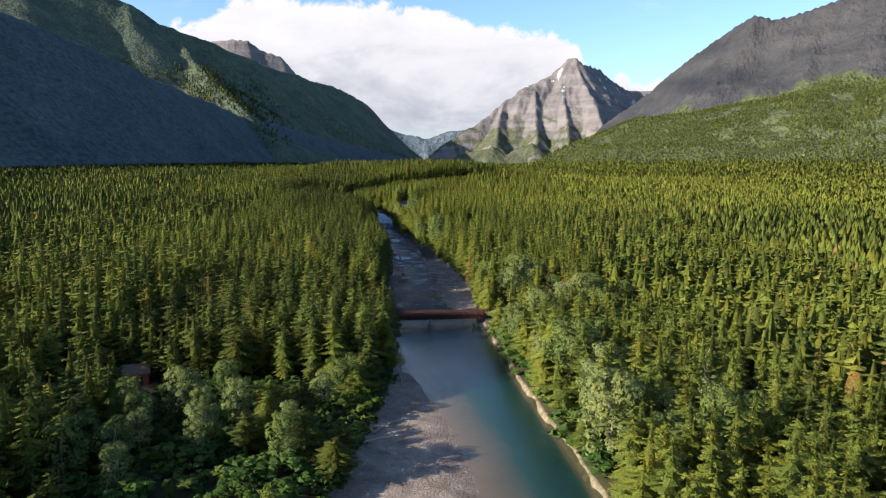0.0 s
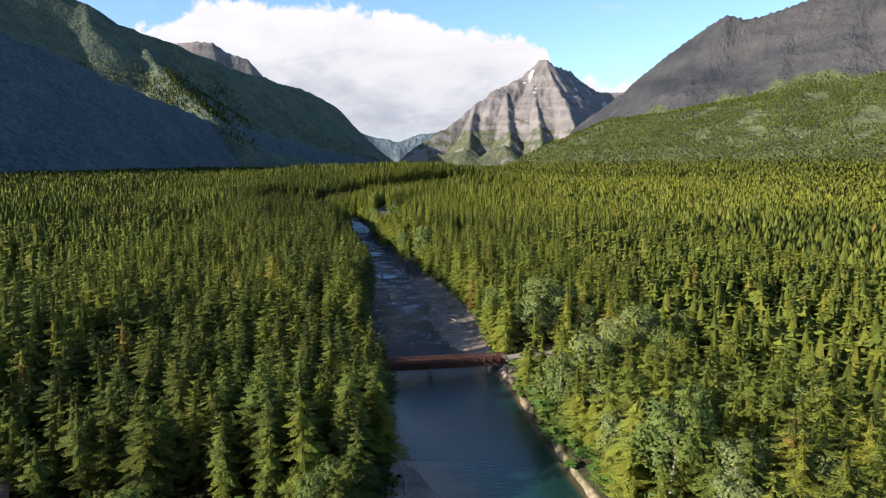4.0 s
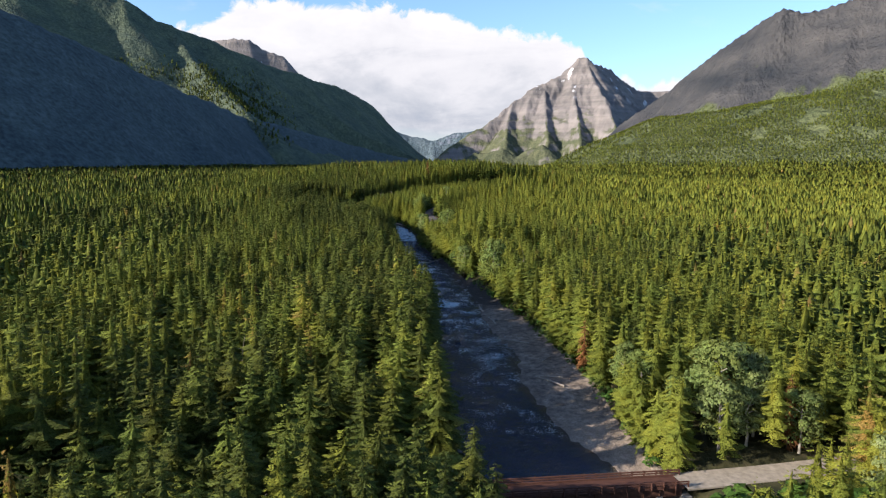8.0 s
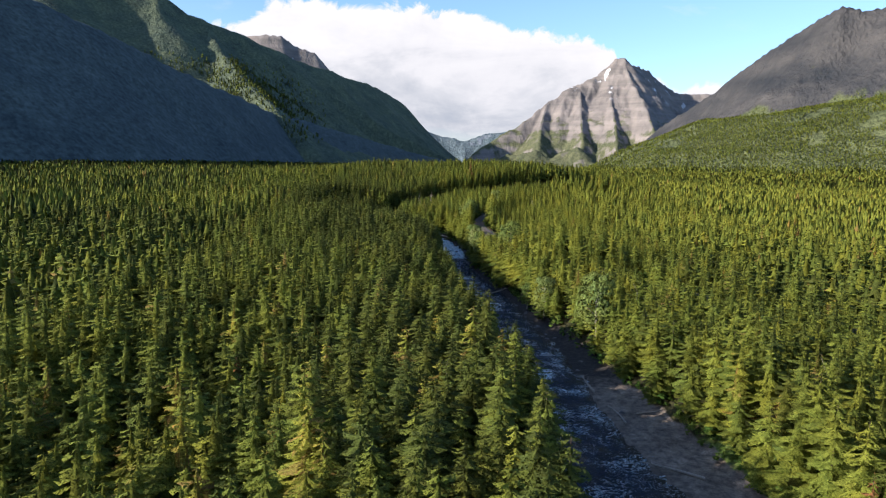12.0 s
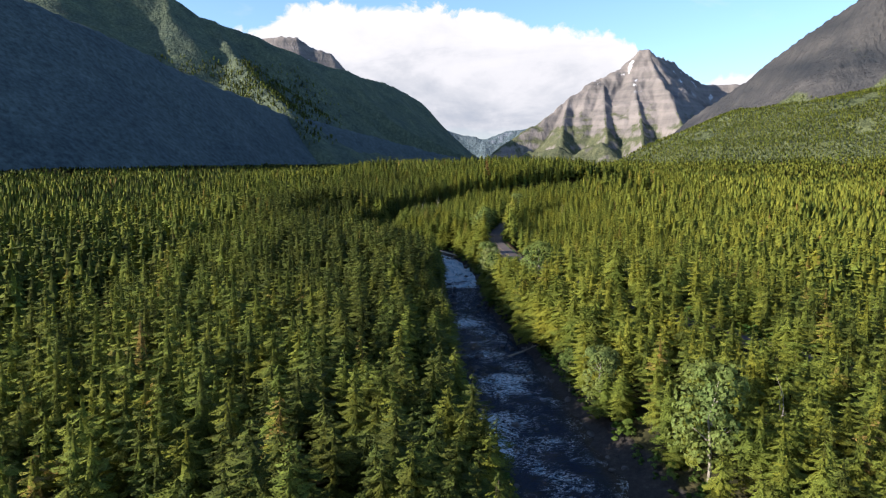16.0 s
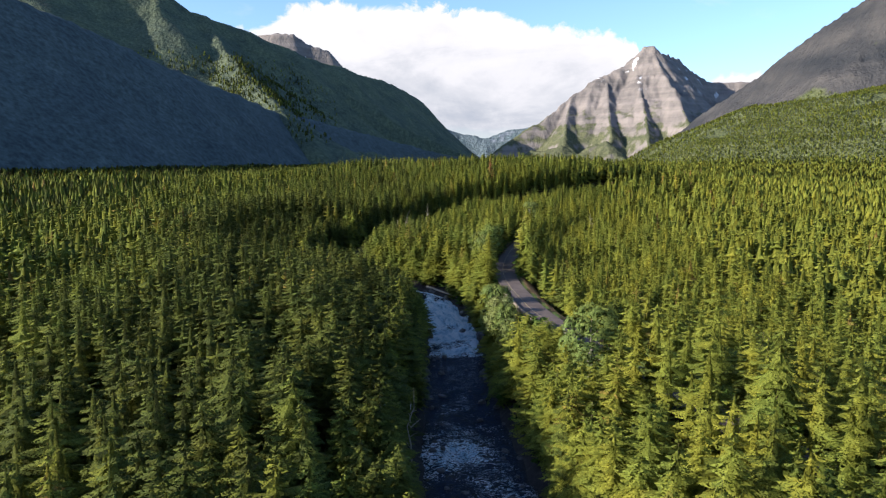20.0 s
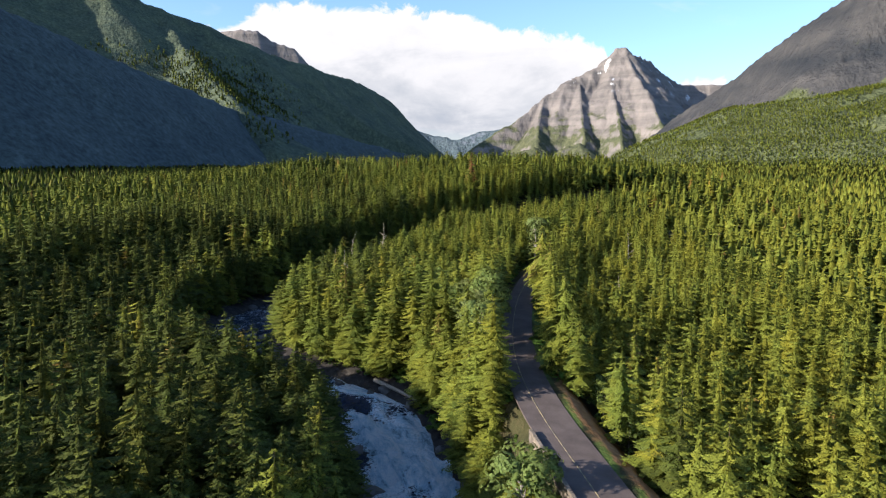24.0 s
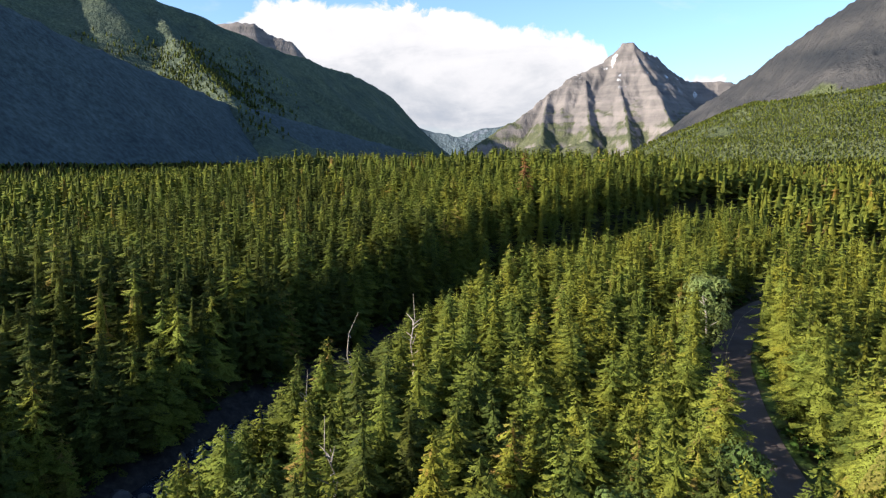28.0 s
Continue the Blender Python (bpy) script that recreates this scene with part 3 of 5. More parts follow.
road = tagged(ribbon("road", ROAD, -2.9, 2.9, 0.10, asphalt), "worn grey asphalt mountain road", "road", kind="structure")
line_ob = ribbon("centre_line", ROAD, -0.72, -0.58, 0.135, yellow, 0.01)
line_ob.parent = road
lane = tagged(ribbon("lane", LANE, -2.6, 2.6, 0.08, lane_mat), "pale gravel lane leading off the bridge", "road", kind="structure")
tagged(ribbon("lane", LANE_WEST, -2.6, 2.6, 0.08, lane_mat), "pale gravel lane running into the trees", "road", kind="structure")


# ---- mountains ----
def ray_point(az, el, d):
    """A place d metres off as seen from above the start, by azimuth and elevation."""
    return (d * math.sin(radians(az)), d * math.cos(radians(az)), EYE0 + d * math.tan(radians(el)))


def ridge_height(x, y, pts, slope_r, slope_l, rib=30.0, rib_len=160, seed=0):
    """Height of a slope that falls from a ridge line, with sharp ribs and gullies down the fall line."""
    p = np.array(pts, float)
    best = np.full(x.shape, -1e4)
    s0 = 0.0
    for a, b in zip(p[:-1], p[1:]):
        ab = b[:2] - a[:2]
        ln = np.hypot(*ab)
        t = np.clip(((x - a[0]) * ab[0] + (y - a[1]) * ab[1]) / ln ** 2, 0, 1)
        dx, dy = x - a[0] - t * ab[0], y - a[1] - t * ab[1]
        d = np.hypot(dx, dy)
        right = (dx * ab[1] - dy * ab[0]) > 0
        ang = np.arctan2(dy, dx)
        s = s0 + t * ln + ang * 120
        q = np.abs(2 * vnoise(s, d * 0.22, rib_len, seed) - 1) + 0.45 * np.abs(2 * vnoise(s, d * 0.3, rib_len * 0.37, seed + 3) - 1)
        fall = d * np.where(right, slope_r, slope_l)
        h = a[2] + t * (b[2] - a[2]) - fall - rib * q * smooth(d, 5, 180)
        best = np.maximum(best, h)
        s0 += ln
    return best


SCARS = ((652, 2332, 34), (715, 2077, 32), (690, 2250, 18), (730, 2030, 18), (640, 2480, 34), (700, 2400, 24), (900, 2060, 36), (620, 2560, 30), (980, 1980, 26))


def scar(x, y):
    """Bare rock among the trees of the east slope, 0 to 1."""
    return np.max([np.exp(-((x - a) ** 2 + (y - b) ** 2) / c_ ** 2) for a, b, c_ in SCARS], 0)


def mountain(name, bounds, step, height, mat, label):
    x = np.arange(bounds[0], bounds[1] + step, step)
    y = np.arange(bounds[2], bounds[3] + step, step)
    X_, Y_ = np.meshgrid(x, y)
    h = height(X_, Y_)
    h = np.maximum(h, -25)
    # bare covers the cliffs above the knee, where the shadow-dark rock colour goes
    ob = new(name, mesh_of(name, np.stack([X_.ravel(), Y_.ravel(), h.ravel()], 1), grid_faces(len(y), len(x)), mat, [("scar", "FLOAT", scar(X_, Y_)), ("bare", "FLOAT", 1 - smooth(right_slope(X_, Y_)[1], -70, 25))], True))
    return tagged(ob, label, "mountain", kind="structure")


LEFT_RIDGE = [ray_point(*v) for v in ((-58, 4.0, 3700), (-48, 5.5, 3500), (-41, 9.0, 3250), (-38, 14.6, 3150), (-33, 14.2, 3060), (-25.2, 11.7, 2990), (-23.2, 10.4, 2995), (-19.2, 9.15, 3030), (-16.6, 8.25, 3110),
                                      (-13.9, 7.2, 3260), (-12.4, 6.95, 3400), (-9.6, 6.2, 3680), (-6.9, 4.9, 3950), (-5.3, 3.2, 4130), (-2.6, 0.3, 4350))]
FLANK_RIB = [ray_point(*v) for v in ((-21.8, 9.7, 2990), (-20.4, 7.7, 2740), (-18.6, 5.7, 2480), (-16.6, 3.9, 2260), (-15.2, 2.2, 2120))]
LEFT_SPUR = [ray_point(*v) for v in ((-60, 12.5, 1380), (-47, 11.9, 1420), (-38, 11.6, 1480), (-33.1, 10.0, 1560), (-25, 6.9, 1750), (-20.6, 4.9, 1950), (-16.3, 3.4, 2250), (-9, 1.6, 2700), (-3, 0.2, 3100))]
RIGHT_RIDGE = [ray_point(*v) for v in ((8.0, -0.9, 3600), (11, 1.1, 3300), (14, 3.6, 3000), (16.7, 5.7, 2800), (18.6, 7.4, 2680), (21.5, 9.5, 2540), (24.3, 11.3, 2450), (25.6, 10.9, 2440),
                                       (27.5, 11.3, 2430), (30, 12, 2420), (32.6, 12.6, 2420), (40, 14.5, 2500), (52, 15, 2700))]
PEAK_A = [ray_point(*v) for v in ((-1.5, 0.2, 3901), (0.8, 1.9, 3995), (3.06, 3.43, 4089), (5, 5.0, 4211), (6.81, 6.35, 4286), (8.7, 7.1, 4352), (9.7, 7.9, 4399), (10.3, 8.5, 4418), (10.9, 8.55, 4418))]
PEAK_B = [ray_point(*v) for v in ((10.9, 8.55, 4418), (11.5, 8.05, 4570), (12.9, 7.6, 4900), (14.2, 6.5, 5060), (15.3, 5.9, 5110), (16.8, 6.0, 5150), (20, 5.4, 5220))]
PEAK_C = [ray_point(*v) for v in ((10.8, 8.5, 4418), (11.5, 7.0, 4249), (12.4, 5.3, 4070), (13.3, 3.2, 3854), (14.2, 0.9, 3628))]
PEAK_D = [ray_point(*v) for v in ((9.7, 7.9, 4399), (9.9, 5.9, 4192), (10.4, 3.6, 3948), (10.7, 0.8, 3647))]
PEAK_E = [ray_point(*v) for v in ((7.6, 6.6, 4324), (7.7, 4.9, 4127), (7.9, 2.6, 3882), (8.0, 0.5, 3666))]
PEAK_F = [ray_point(*v) for v in ((5.0, 5.0, 4211), (4.6, 3.4, 4023), (4.5, 1.6, 3816), (4.3, 0.3, 3685))]
PEAK_FOOT = [ray_point(*v) for v in ((1.9, 1.1, 3666), (4.2, 1.3, 3600), (5.5, 0.8, 3572), (7.4, 1.6, 3591), (8.6, 0.5, 3572))]
MESA = [ray_point(*v) for v in ((-23, 9.2, 4250), (-19.2, 9.15, 4230), (-17.5, 9.5, 4200), (-16.2, 9.45, 4200), (-15.2, 8.8, 4200), (-13.6, 8.35, 4200), (-12.9, 7.5, 4200))]
FAR = [ray_point(*v) for v in ((-8, 3.0, 4900), (-5, 2.9, 4900), (-3.5, 2.3, 4900), (-1.5, 1.9, 4850), (0.5, 2.6, 4900), (2.5, 2.9, 4900), (5, 2.5, 4900))]


def left_flank(x, y):
    h = np.maximum(ridge_height(x, y, LEFT_RIDGE, 0.80, 0.5, 40, 340, 11), ridge_height(x, y, FLANK_RIB, 0.75, 0.62, 20, 240, 13))
    return h + 24 * fbm(x, y, 300, 5, 31) + 8 * fbm(x, y, 70, 4, 35)


def left_spur(x, y):
    return ridge_height(x, y, LEFT_SPUR, 0.90, 0.8, 26, 300, 15) + 10 * fbm(x, y, 150, 5, 37)


def left_height(x, y):
    return np.maximum(left_flank(x, y), left_spur(x, y))


def right_slope(x, y):
    """Height of the east slope and how far below its knee a place lies: cliffs above, a long wooded foot below."""
    p = np.array(RIGHT_RIDGE, float)
    best, low = np.full(x.shape, -1e4), np.full(x.shape, -1e4)
    s0 = 0.0
    for a, b in zip(p[:-1], p[1:]):
        ab = b[:2] - a[:2]
        ln = np.hypot(*ab)
        t = np.clip(((x - a[0]) * ab[0] + (y - a[1]) * ab[1]) / ln ** 2, 0, 1)
        d = np.hypot(x - a[0] - t * ab[0], y - a[1] - t * ab[1])
        top = a[2] + t * (b[2] - a[2])
        knee = (0.68 - 0.13 * smooth(top, 380, 600)) * np.maximum(top - 40, 20)
        s = s0 + t * ln
        rib = np.abs(2 * vnoise(s, d * 0.25, 150, 41) - 1) + 0.6 * np.abs(2 * vnoise(s, d * 0.4, 52, 44) - 1)
        h = top - 1.0 * np.minimum(d, knee) - 0.50 * np.maximum(0, d - knee) - (58 * rib) * smooth(d, 5, 140) * (1 - 0.8 * smooth(d - knee, -60, 120))
        low = np.where(h > best, d - knee, low)
        best = np.maximum(best, h)
        s0 += ln
    return best + 12 * fbm(x, y, 110, 5, 43) + 5 * fbm(x, y, 45, 3, 47), low + 46 * fbm(x, y, 130, 4, 49)


def right_height(x, y):
    return right_slope(x, y)[0]


def peak_height(x, y):
    h = ridge_height(x, y, PEAK_A, 0.95, 0.8, 50, 150, 61)
    h = np.maximum(h, ridge_height(x, y, PEAK_B, 1.15, 1.2, 45, 110, 63))
    for i, pts in enumerate((PEAK_C, PEAK_D, PEAK_E, PEAK_F)):
        h = np.maximum(h, ridge_height(x, y, pts, 1.0 + 0.12 * (i == 0), 0.95, 34, 90, 64 + i))
    h = np.maximum(h, ridge_height(x, y, PEAK_FOOT, 0.7, 0.7, 16, 90, 69))
    h = h + 34 * fbm(x, y, 150, 6, 71, 0.55) * smooth(560 + 0 * h - h, -160, 120) + 7 * fbm(x, y, 60, 4, 75) + 14 * fbm(x, y, 46, 3, 79) * smooth(h, 380, 560)
    ledge = h + 14 * fbm(x, y, 320, 3, 73)
    return h + 2.2 * np.sin(ledge / 11.0) * smooth(h, 60, 200) + 1.2 * np.sin(ledge / 4.3) * smooth(h, 60, 200)


mountain("mountain_west", (-2900, 60, 1200, 4500), 15, left_flank, mat_left, "forested mountain flank with grassy chutes above the valley")
mountain("mountain_spur", (-2500, 60, 200, 3300), 14, left_spur, mat_spur, "densely forested mountain spur, coloured dark and bluish for shade and haze")
mountain("mountain_east", (-60, 2400, 900, 3700), 12, right_height, mat_right, "grey cliffs coloured dark for cloud shadow over a sunlit forested slope with tan rock scars")
mountain("mountain_peak", (-350, 1900, 3430, 4990), 8, peak_height, mat_peak, "bare banded rock pyramid with small snow patches")
mountain("mountain_mesa", (-2000, -800, 3900, 4500), 12, lambda x, y: ridge_height(x, y, MESA, 1.6, 1.2, 40, 90, 81) + 10 * fbm(x, y, 90, 4, 83), mat_peak, "pale flat-topped rock shoulder behind the ridge")
mountain("mountain_far", (-900, 600, 4500, 4990), 14, lambda x, y: ridge_height(x, y, FAR, 0.9, 0.9, 40, 120, 91) + 12 * fbm(x, y, 120, 4, 93), mat_far, "distant mountains under cloud, with blue haze put into their colour")


def slope_z(x, y):
    """Ground or mountain, whichever is higher."""
    return np.maximum(ground_z(x, y), np.maximum(left_height(x, y), right_height(x, y)))


# ---- trees ----
rng = np.random.RandomState(42)


def cone(z0, z1, r0, sides, phase=0.0, top_r=0.0):
    """Open cone; returns verts and triangles."""
    a = np.arange(sides) * 2 * np.pi / sides + phase
    v = np.c_[r0 * np.cos(a), r0 * np.sin(a), np.full(sides, z0)]
    v = np.r_[v, [[0, 0, z1]]]
    f = [(i, (i + 1) % sides, sides) for i in range(sides)]
    return v, np.array(f)


def join(parts):
    vs, fs, n = [], [], 0
    for v, f in parts:
        vs.append(v)
        fs.append(f + n)
        n += len(v)
    return np.concatenate(vs), np.concatenate(fs)


def crown_radius(f, blunt):
    """Outline of a conifer crown: full below, rounded shoulders, a short tip."""
    return min(1, 0.66 + 1.9 * f) * (1 - f ** (1.1 + blunt)) ** 0.74


def outward(v, up=0.52):
    """Shading directions of a crown: away from the stem and somewhat up."""
    n = np.c_[v[:, :2] / (np.hypot(v[:, 0], v[:, 1])[:, None] + 0.15), np.full(len(v), up)]
    n[:, 2] += 0.5 * (v[:, 2] > 0.93)
    return n / np.linalg.norm(n, axis=1)[:, None]


def conifer(seed, whorls, per, width, low=0.14, core=6, droop=0.05, blunt=0.4, core_r=0.40, twigs=0, up=0.62):
    """Unit conifer crown, height 1 and radius 1: whorls of drooping boughs, each folded along its rib, round a thin core.

    Returns vertices, triangles and shading directions."""
    r = np.random.RandomState(seed)
    vs, ns = [], []
    if core:
        rings = [(low + 0.02, 0.75), (low + 0.30 * (1 - low), 1.0), (low + 0.68 * (1 - low), 0.72)]
        ang = np.arange(core + 1) * 2 * np.pi / core
        ring = [np.c_[core_r * q * crown_radius((z_ - low) / (1 - low), blunt) * np.c_[np.cos(ang), np.sin(ang)], np.full(core + 1, z_)] for z_, q in rings]
        tip = np.array([0, 0, 0.96])
        for i in range(core):
            for a, b in zip(ring[:-1], ring[1:]):
                vs += [a[i], a[i + 1], b[i + 1], a[i], b[i + 1], b[i]]
            vs += [ring[-1][i], ring[-1][i + 1], tip]
        ns = list(outward(np.array(vs), up))
    lobes = r.rand(3) * 6.283
    hs = low + (0.985 - low) * np.linspace(0, 1, whorls) ** 0.95
    for i, h0 in enumerate(hs):
        n = per if h0 < 0.82 else max(3, per - 2)
        a0 = r.rand() * 6.28
        reach = 0.84 + 0.32 * r.rand()
        for j in range(n):
            h = h0 + (r.rand() - 0.5) * 1.3 / whorls
            f = min(1, max(0, (h - low) / (1 - low)))
            a = a0 + (j + 0.9 * (r.rand() - 0.5)) * 6.283 / n
            lump = 1 + 0.16 * math.sin(2 * a + lobes[0] + 5 * f) + 0.12 * math.sin(3 * a + lobes[1] - 9 * f)
            rad = crown_radius(f, blunt) * (0.62 + 0.58 * r.rand()) * reach * lump + 0.05
            drop = droop * rad * (0.1 + 1.4 * r.rand()) - 0.05 * f * rad
            wd = width * rad * (0.7 + 0.6 * r.rand()) * 0.5
            ca, sa = math.cos(a), math.sin(a)
            base, tip = (0.10 * rad, 0.0, h + 0.012), (rad, 0.0, h - drop)
            jit = 0.34 * r.randn(3)
            kites = [(base, tip, wd, 0.62)]
            for q in range(twigs):
                u = 0.40 + 0.28 * q + 0.1 * r.rand()
                sgn = 1 if (q + j) % 2 else -1
                kites.append(((u * rad, 0, h - drop * u), (min(1.05, u + 0.34) * rad, 0.34 * rad * sgn, h - drop * (u + 0.45)), wd * 0.42, 0.55))
            for p0, p1, w_, at in kites:
                m_ = [p0[k_] + at * (p1[k_] - p0[k_]) for k_ in range(3)]
                for sgn in (1, -1):
                    side = (m_[0], m_[1] + w_ * sgn, m_[2] - 0.010 - 0.03 * w_ * r.rand())
                    for x_, y_, z_ in ((p0, p1, side) if sgn < 0 else (p0, side, p1)):
                        vs.append((x_ * ca - y_ * sa, x_ * sa + y_ * ca, z_))
                    d = np.array([ca - 0.5 * sgn * sa, sa + 0.5 * sgn * ca, up + 0.35 * f]) + jit
                    ns += [d / np.linalg.norm(d)] * 3
    v = np.array(vs)
    return v, np.arange(len(v)).reshape(-1, 3), np.array(ns)


def jag_cone(seed, tiers, sides, up=0.4):
    """Far conifer: stacked ragged frustums under a short tip."""
    r = np.random.RandomState(seed)
    parts = []
    for i in range(tiers):
        z0 = 0.26 + 0.62 * i / tiers
        v, f = cone(z0, min(1.0, z0 + (0.62 + 0.45 * (tiers > 1)) / tiers) if i < tiers - 1 else 1.0, crown_radius(0.08 + 0.84 * i / tiers, 0.55), sides, r.rand() * 6)
        v[:-1, :2] *= (0.72 + 0.56 * r.rand(sides))[:, None]
        v[:-1, 2] += (r.rand(sides) - 0.5) * 0.10
        v[-1, :2] += (r.rand(2) - 0.5) * 0.16
        parts.append((v, f))
    v, f = join(parts)
    n = outward(v, up) + 0.50 * r.randn(len(v), 3)
    return v, f, n / np.linalg.norm(n, axis=1)[:, None]


def stamp(name, templates, x, y, z, h, rad, tint, mat, label, category="trees"):
    """One mesh of many plants from a few templates."""
    vs, fs, ts, os_, n = [], [], [], [], 0
    pick = np.random.RandomState(len(x)).randint(0, len(templates), len(x))
    for i, (v, f, ow) in enumerate(templates):
        m = np.nonzero(pick == i)[0]
        if not len(m):
            continue
        a = np.random.RandomState(i + 5).rand(len(m)) * 6.283
        c, s = np.cos(a)[:, None], np.sin(a)[:, None]
        lean = (np.random.RandomState(i + 9).rand(2, len(m)) - 0.5) * 0.05
        px = (v[None, :, 0] * c - v[None, :, 1] * s) * rad[m, None] + x[m, None] + lean[0][:, None] * v[None, :, 2] * h[m, None]
        py = (v[None, :, 0] * s + v[None, :, 1] * c) * rad[m, None] + y[m, None] + lean[1][:, None] * v[None, :, 2] * h[m, None]
        pz = v[None, :, 2] * h[m, None] + z[m, None]
        vs.append(np.stack([px, py, pz], -1).reshape(-1, 3))
        fs.append((f[None] + (np.arange(len(m)) * len(v))[:, None, None] + n).reshape(-1, 3))
        ts.append(np.repeat(tint[m], len(v)))
        os_.append(np.stack([ow[None, :, 0] * c - ow[None, :, 1] * s, ow[None, :, 0] * s + ow[None, :, 1] * c, np.repeat(ow[None, :, 2], len(m), 0)], -1).reshape(-1, 3))
        n += len(m) * len(v)
    ob = new(name, mesh_of(name, np.concatenate(vs), np.concatenate(fs), mat, [("tint", "FLOAT", np.concatenate(ts)), ("outward", "FLOAT_VECTOR", np.concatenate(os_))]))
    return tagged(ob, label, category, kind="stuff")


def scatter(x0, x1, y0, y1, step, seed, jitter=1.0):
    r = np.random.RandomState(seed)
    x, y = np.meshgrid(np.arange(x0, x1, step), np.arange(y0, y1, step))
    x, y = x.ravel().astype(float), y.ravel().astype(float)
    return x + (r.rand(len(x)) - 0.5) * step * jitter * 1.2, y + (r.rand(len(x)) - 0.5) * step * jitter * 1.2


# where the broadleaf trees stand
SPOTS = [(38, 200), (30, 189), (42, 196), (21, 186), (27, 231), (33, 230), (35, 237), (28, 238), (36, 186), (27, 178), (47, 204), (52, 198), (20.5, 176), (30, 170), (40, 176), (25, 165), (45, 185),
         (24, 152), (30, 146), (36, 152), (28, 138), (34, 132), (41, 140), (30, 124), (38, 122), (46, 130), (32, 112), (40, 108), (28, 104), (48, 114), (35, 98), (52, 104), (44, 98),
         (24, 223), (30, 226), (20, 232), (17, 243), (38, 224), (60, 214), (15.5, 251), (55, 150), (50, 165), (62, 140),
         (-22, 176), (-20, 186), (-24, 194), (-21.5, 201), (-26, 182), (-19, 163), (-23, 167), (-28, 199), (-44, 130), (-38, 118), (-24, 128), (-27, 113), (-22, 136), (-25, 101), (-20, 142), (-47, 124), (-41, 106), (-54, 112), (-52, 100), (-60, 106), (-48, 92), (-57, 94), (-64, 112),
         (-40, 108), (-44, 116), (-50, 122), (-58, 118), (-52, 108), (-3.5, 366), (-25, 250), (-34, 243), (-14, 395), (-18, 408), (-21, 468), (-40.5, 566), (-41.5, 576), (-38.5, 570), (-38.8, 590), (-36.5, 606), (-40, 556), (-44, 584), (-47, 600), (-34.2, 505.5), (-35.2, 509), (-36.5, 519), (-32.8, 499), (-22, 655), (-22.5, 549), (-21.5, 538), (-18.5, 527), (-15.5, 518), (-20.5, 531)]


def free(x, y, gap=1.0, woods=True):
    """Ground where trees may stand: off the creek, the road, the lanes and the clearing."""
    z, _, _, _, dr, out, _, _ = ground_z(x, y, True)
    ok = (out > gap) & (dr > 0.6 + gap)
    for ln in (lane_l, lane_w):
        d, _, w, _ = near_line(x, y, ln)
        ok &= d > w + 0.8
    ok &= ~((x > 14) & (x < 36) & (y > 197) & (y < 214))
    right_of_road = x > np.interp(y, road_l[:, 1], road_l[:, 0])
    ok &= ~((dr < 3) & ~right_of_road & (y > 476) & (y < 540) & woods)
    if woods:
        ok &= ~((out < 3.5) & (x < path_mid(y)) & (y > 325) & (y < 470))
    ok &= ~((dr < 4.6 + 2.5 * vnoise(x, y, 9, 8)) & right_of_road & (y > 470) & (y < 548))
    ok &= ~((y > 575) & (y < 760) & (out < 1.2))
    low = (x > -58) & (x < -14) & (y > 60) & (y < 142)
    if woods:
        for sx, sy in SPOTS:
            ok &= np.hypot(x - sx, y - sy) > 2.8
        ok &= ~((np.abs(x + 0.479 * y) < 3.5) & (y > 112) & (y < 138))
        ok &= ~(low & (np.random.RandomState(71).rand(len(x)) < 0.90))
    ok &= (np.hypot(x + 66, (y - 134) * 0.8) > 7.5)
    return ok, z, out, dr


def path_x(y):
    return np.interp(y, [0, 118, 195, 277, 363, 483, 554, 900], [0, -22, -36, -33, -36, -46, -59, -75])


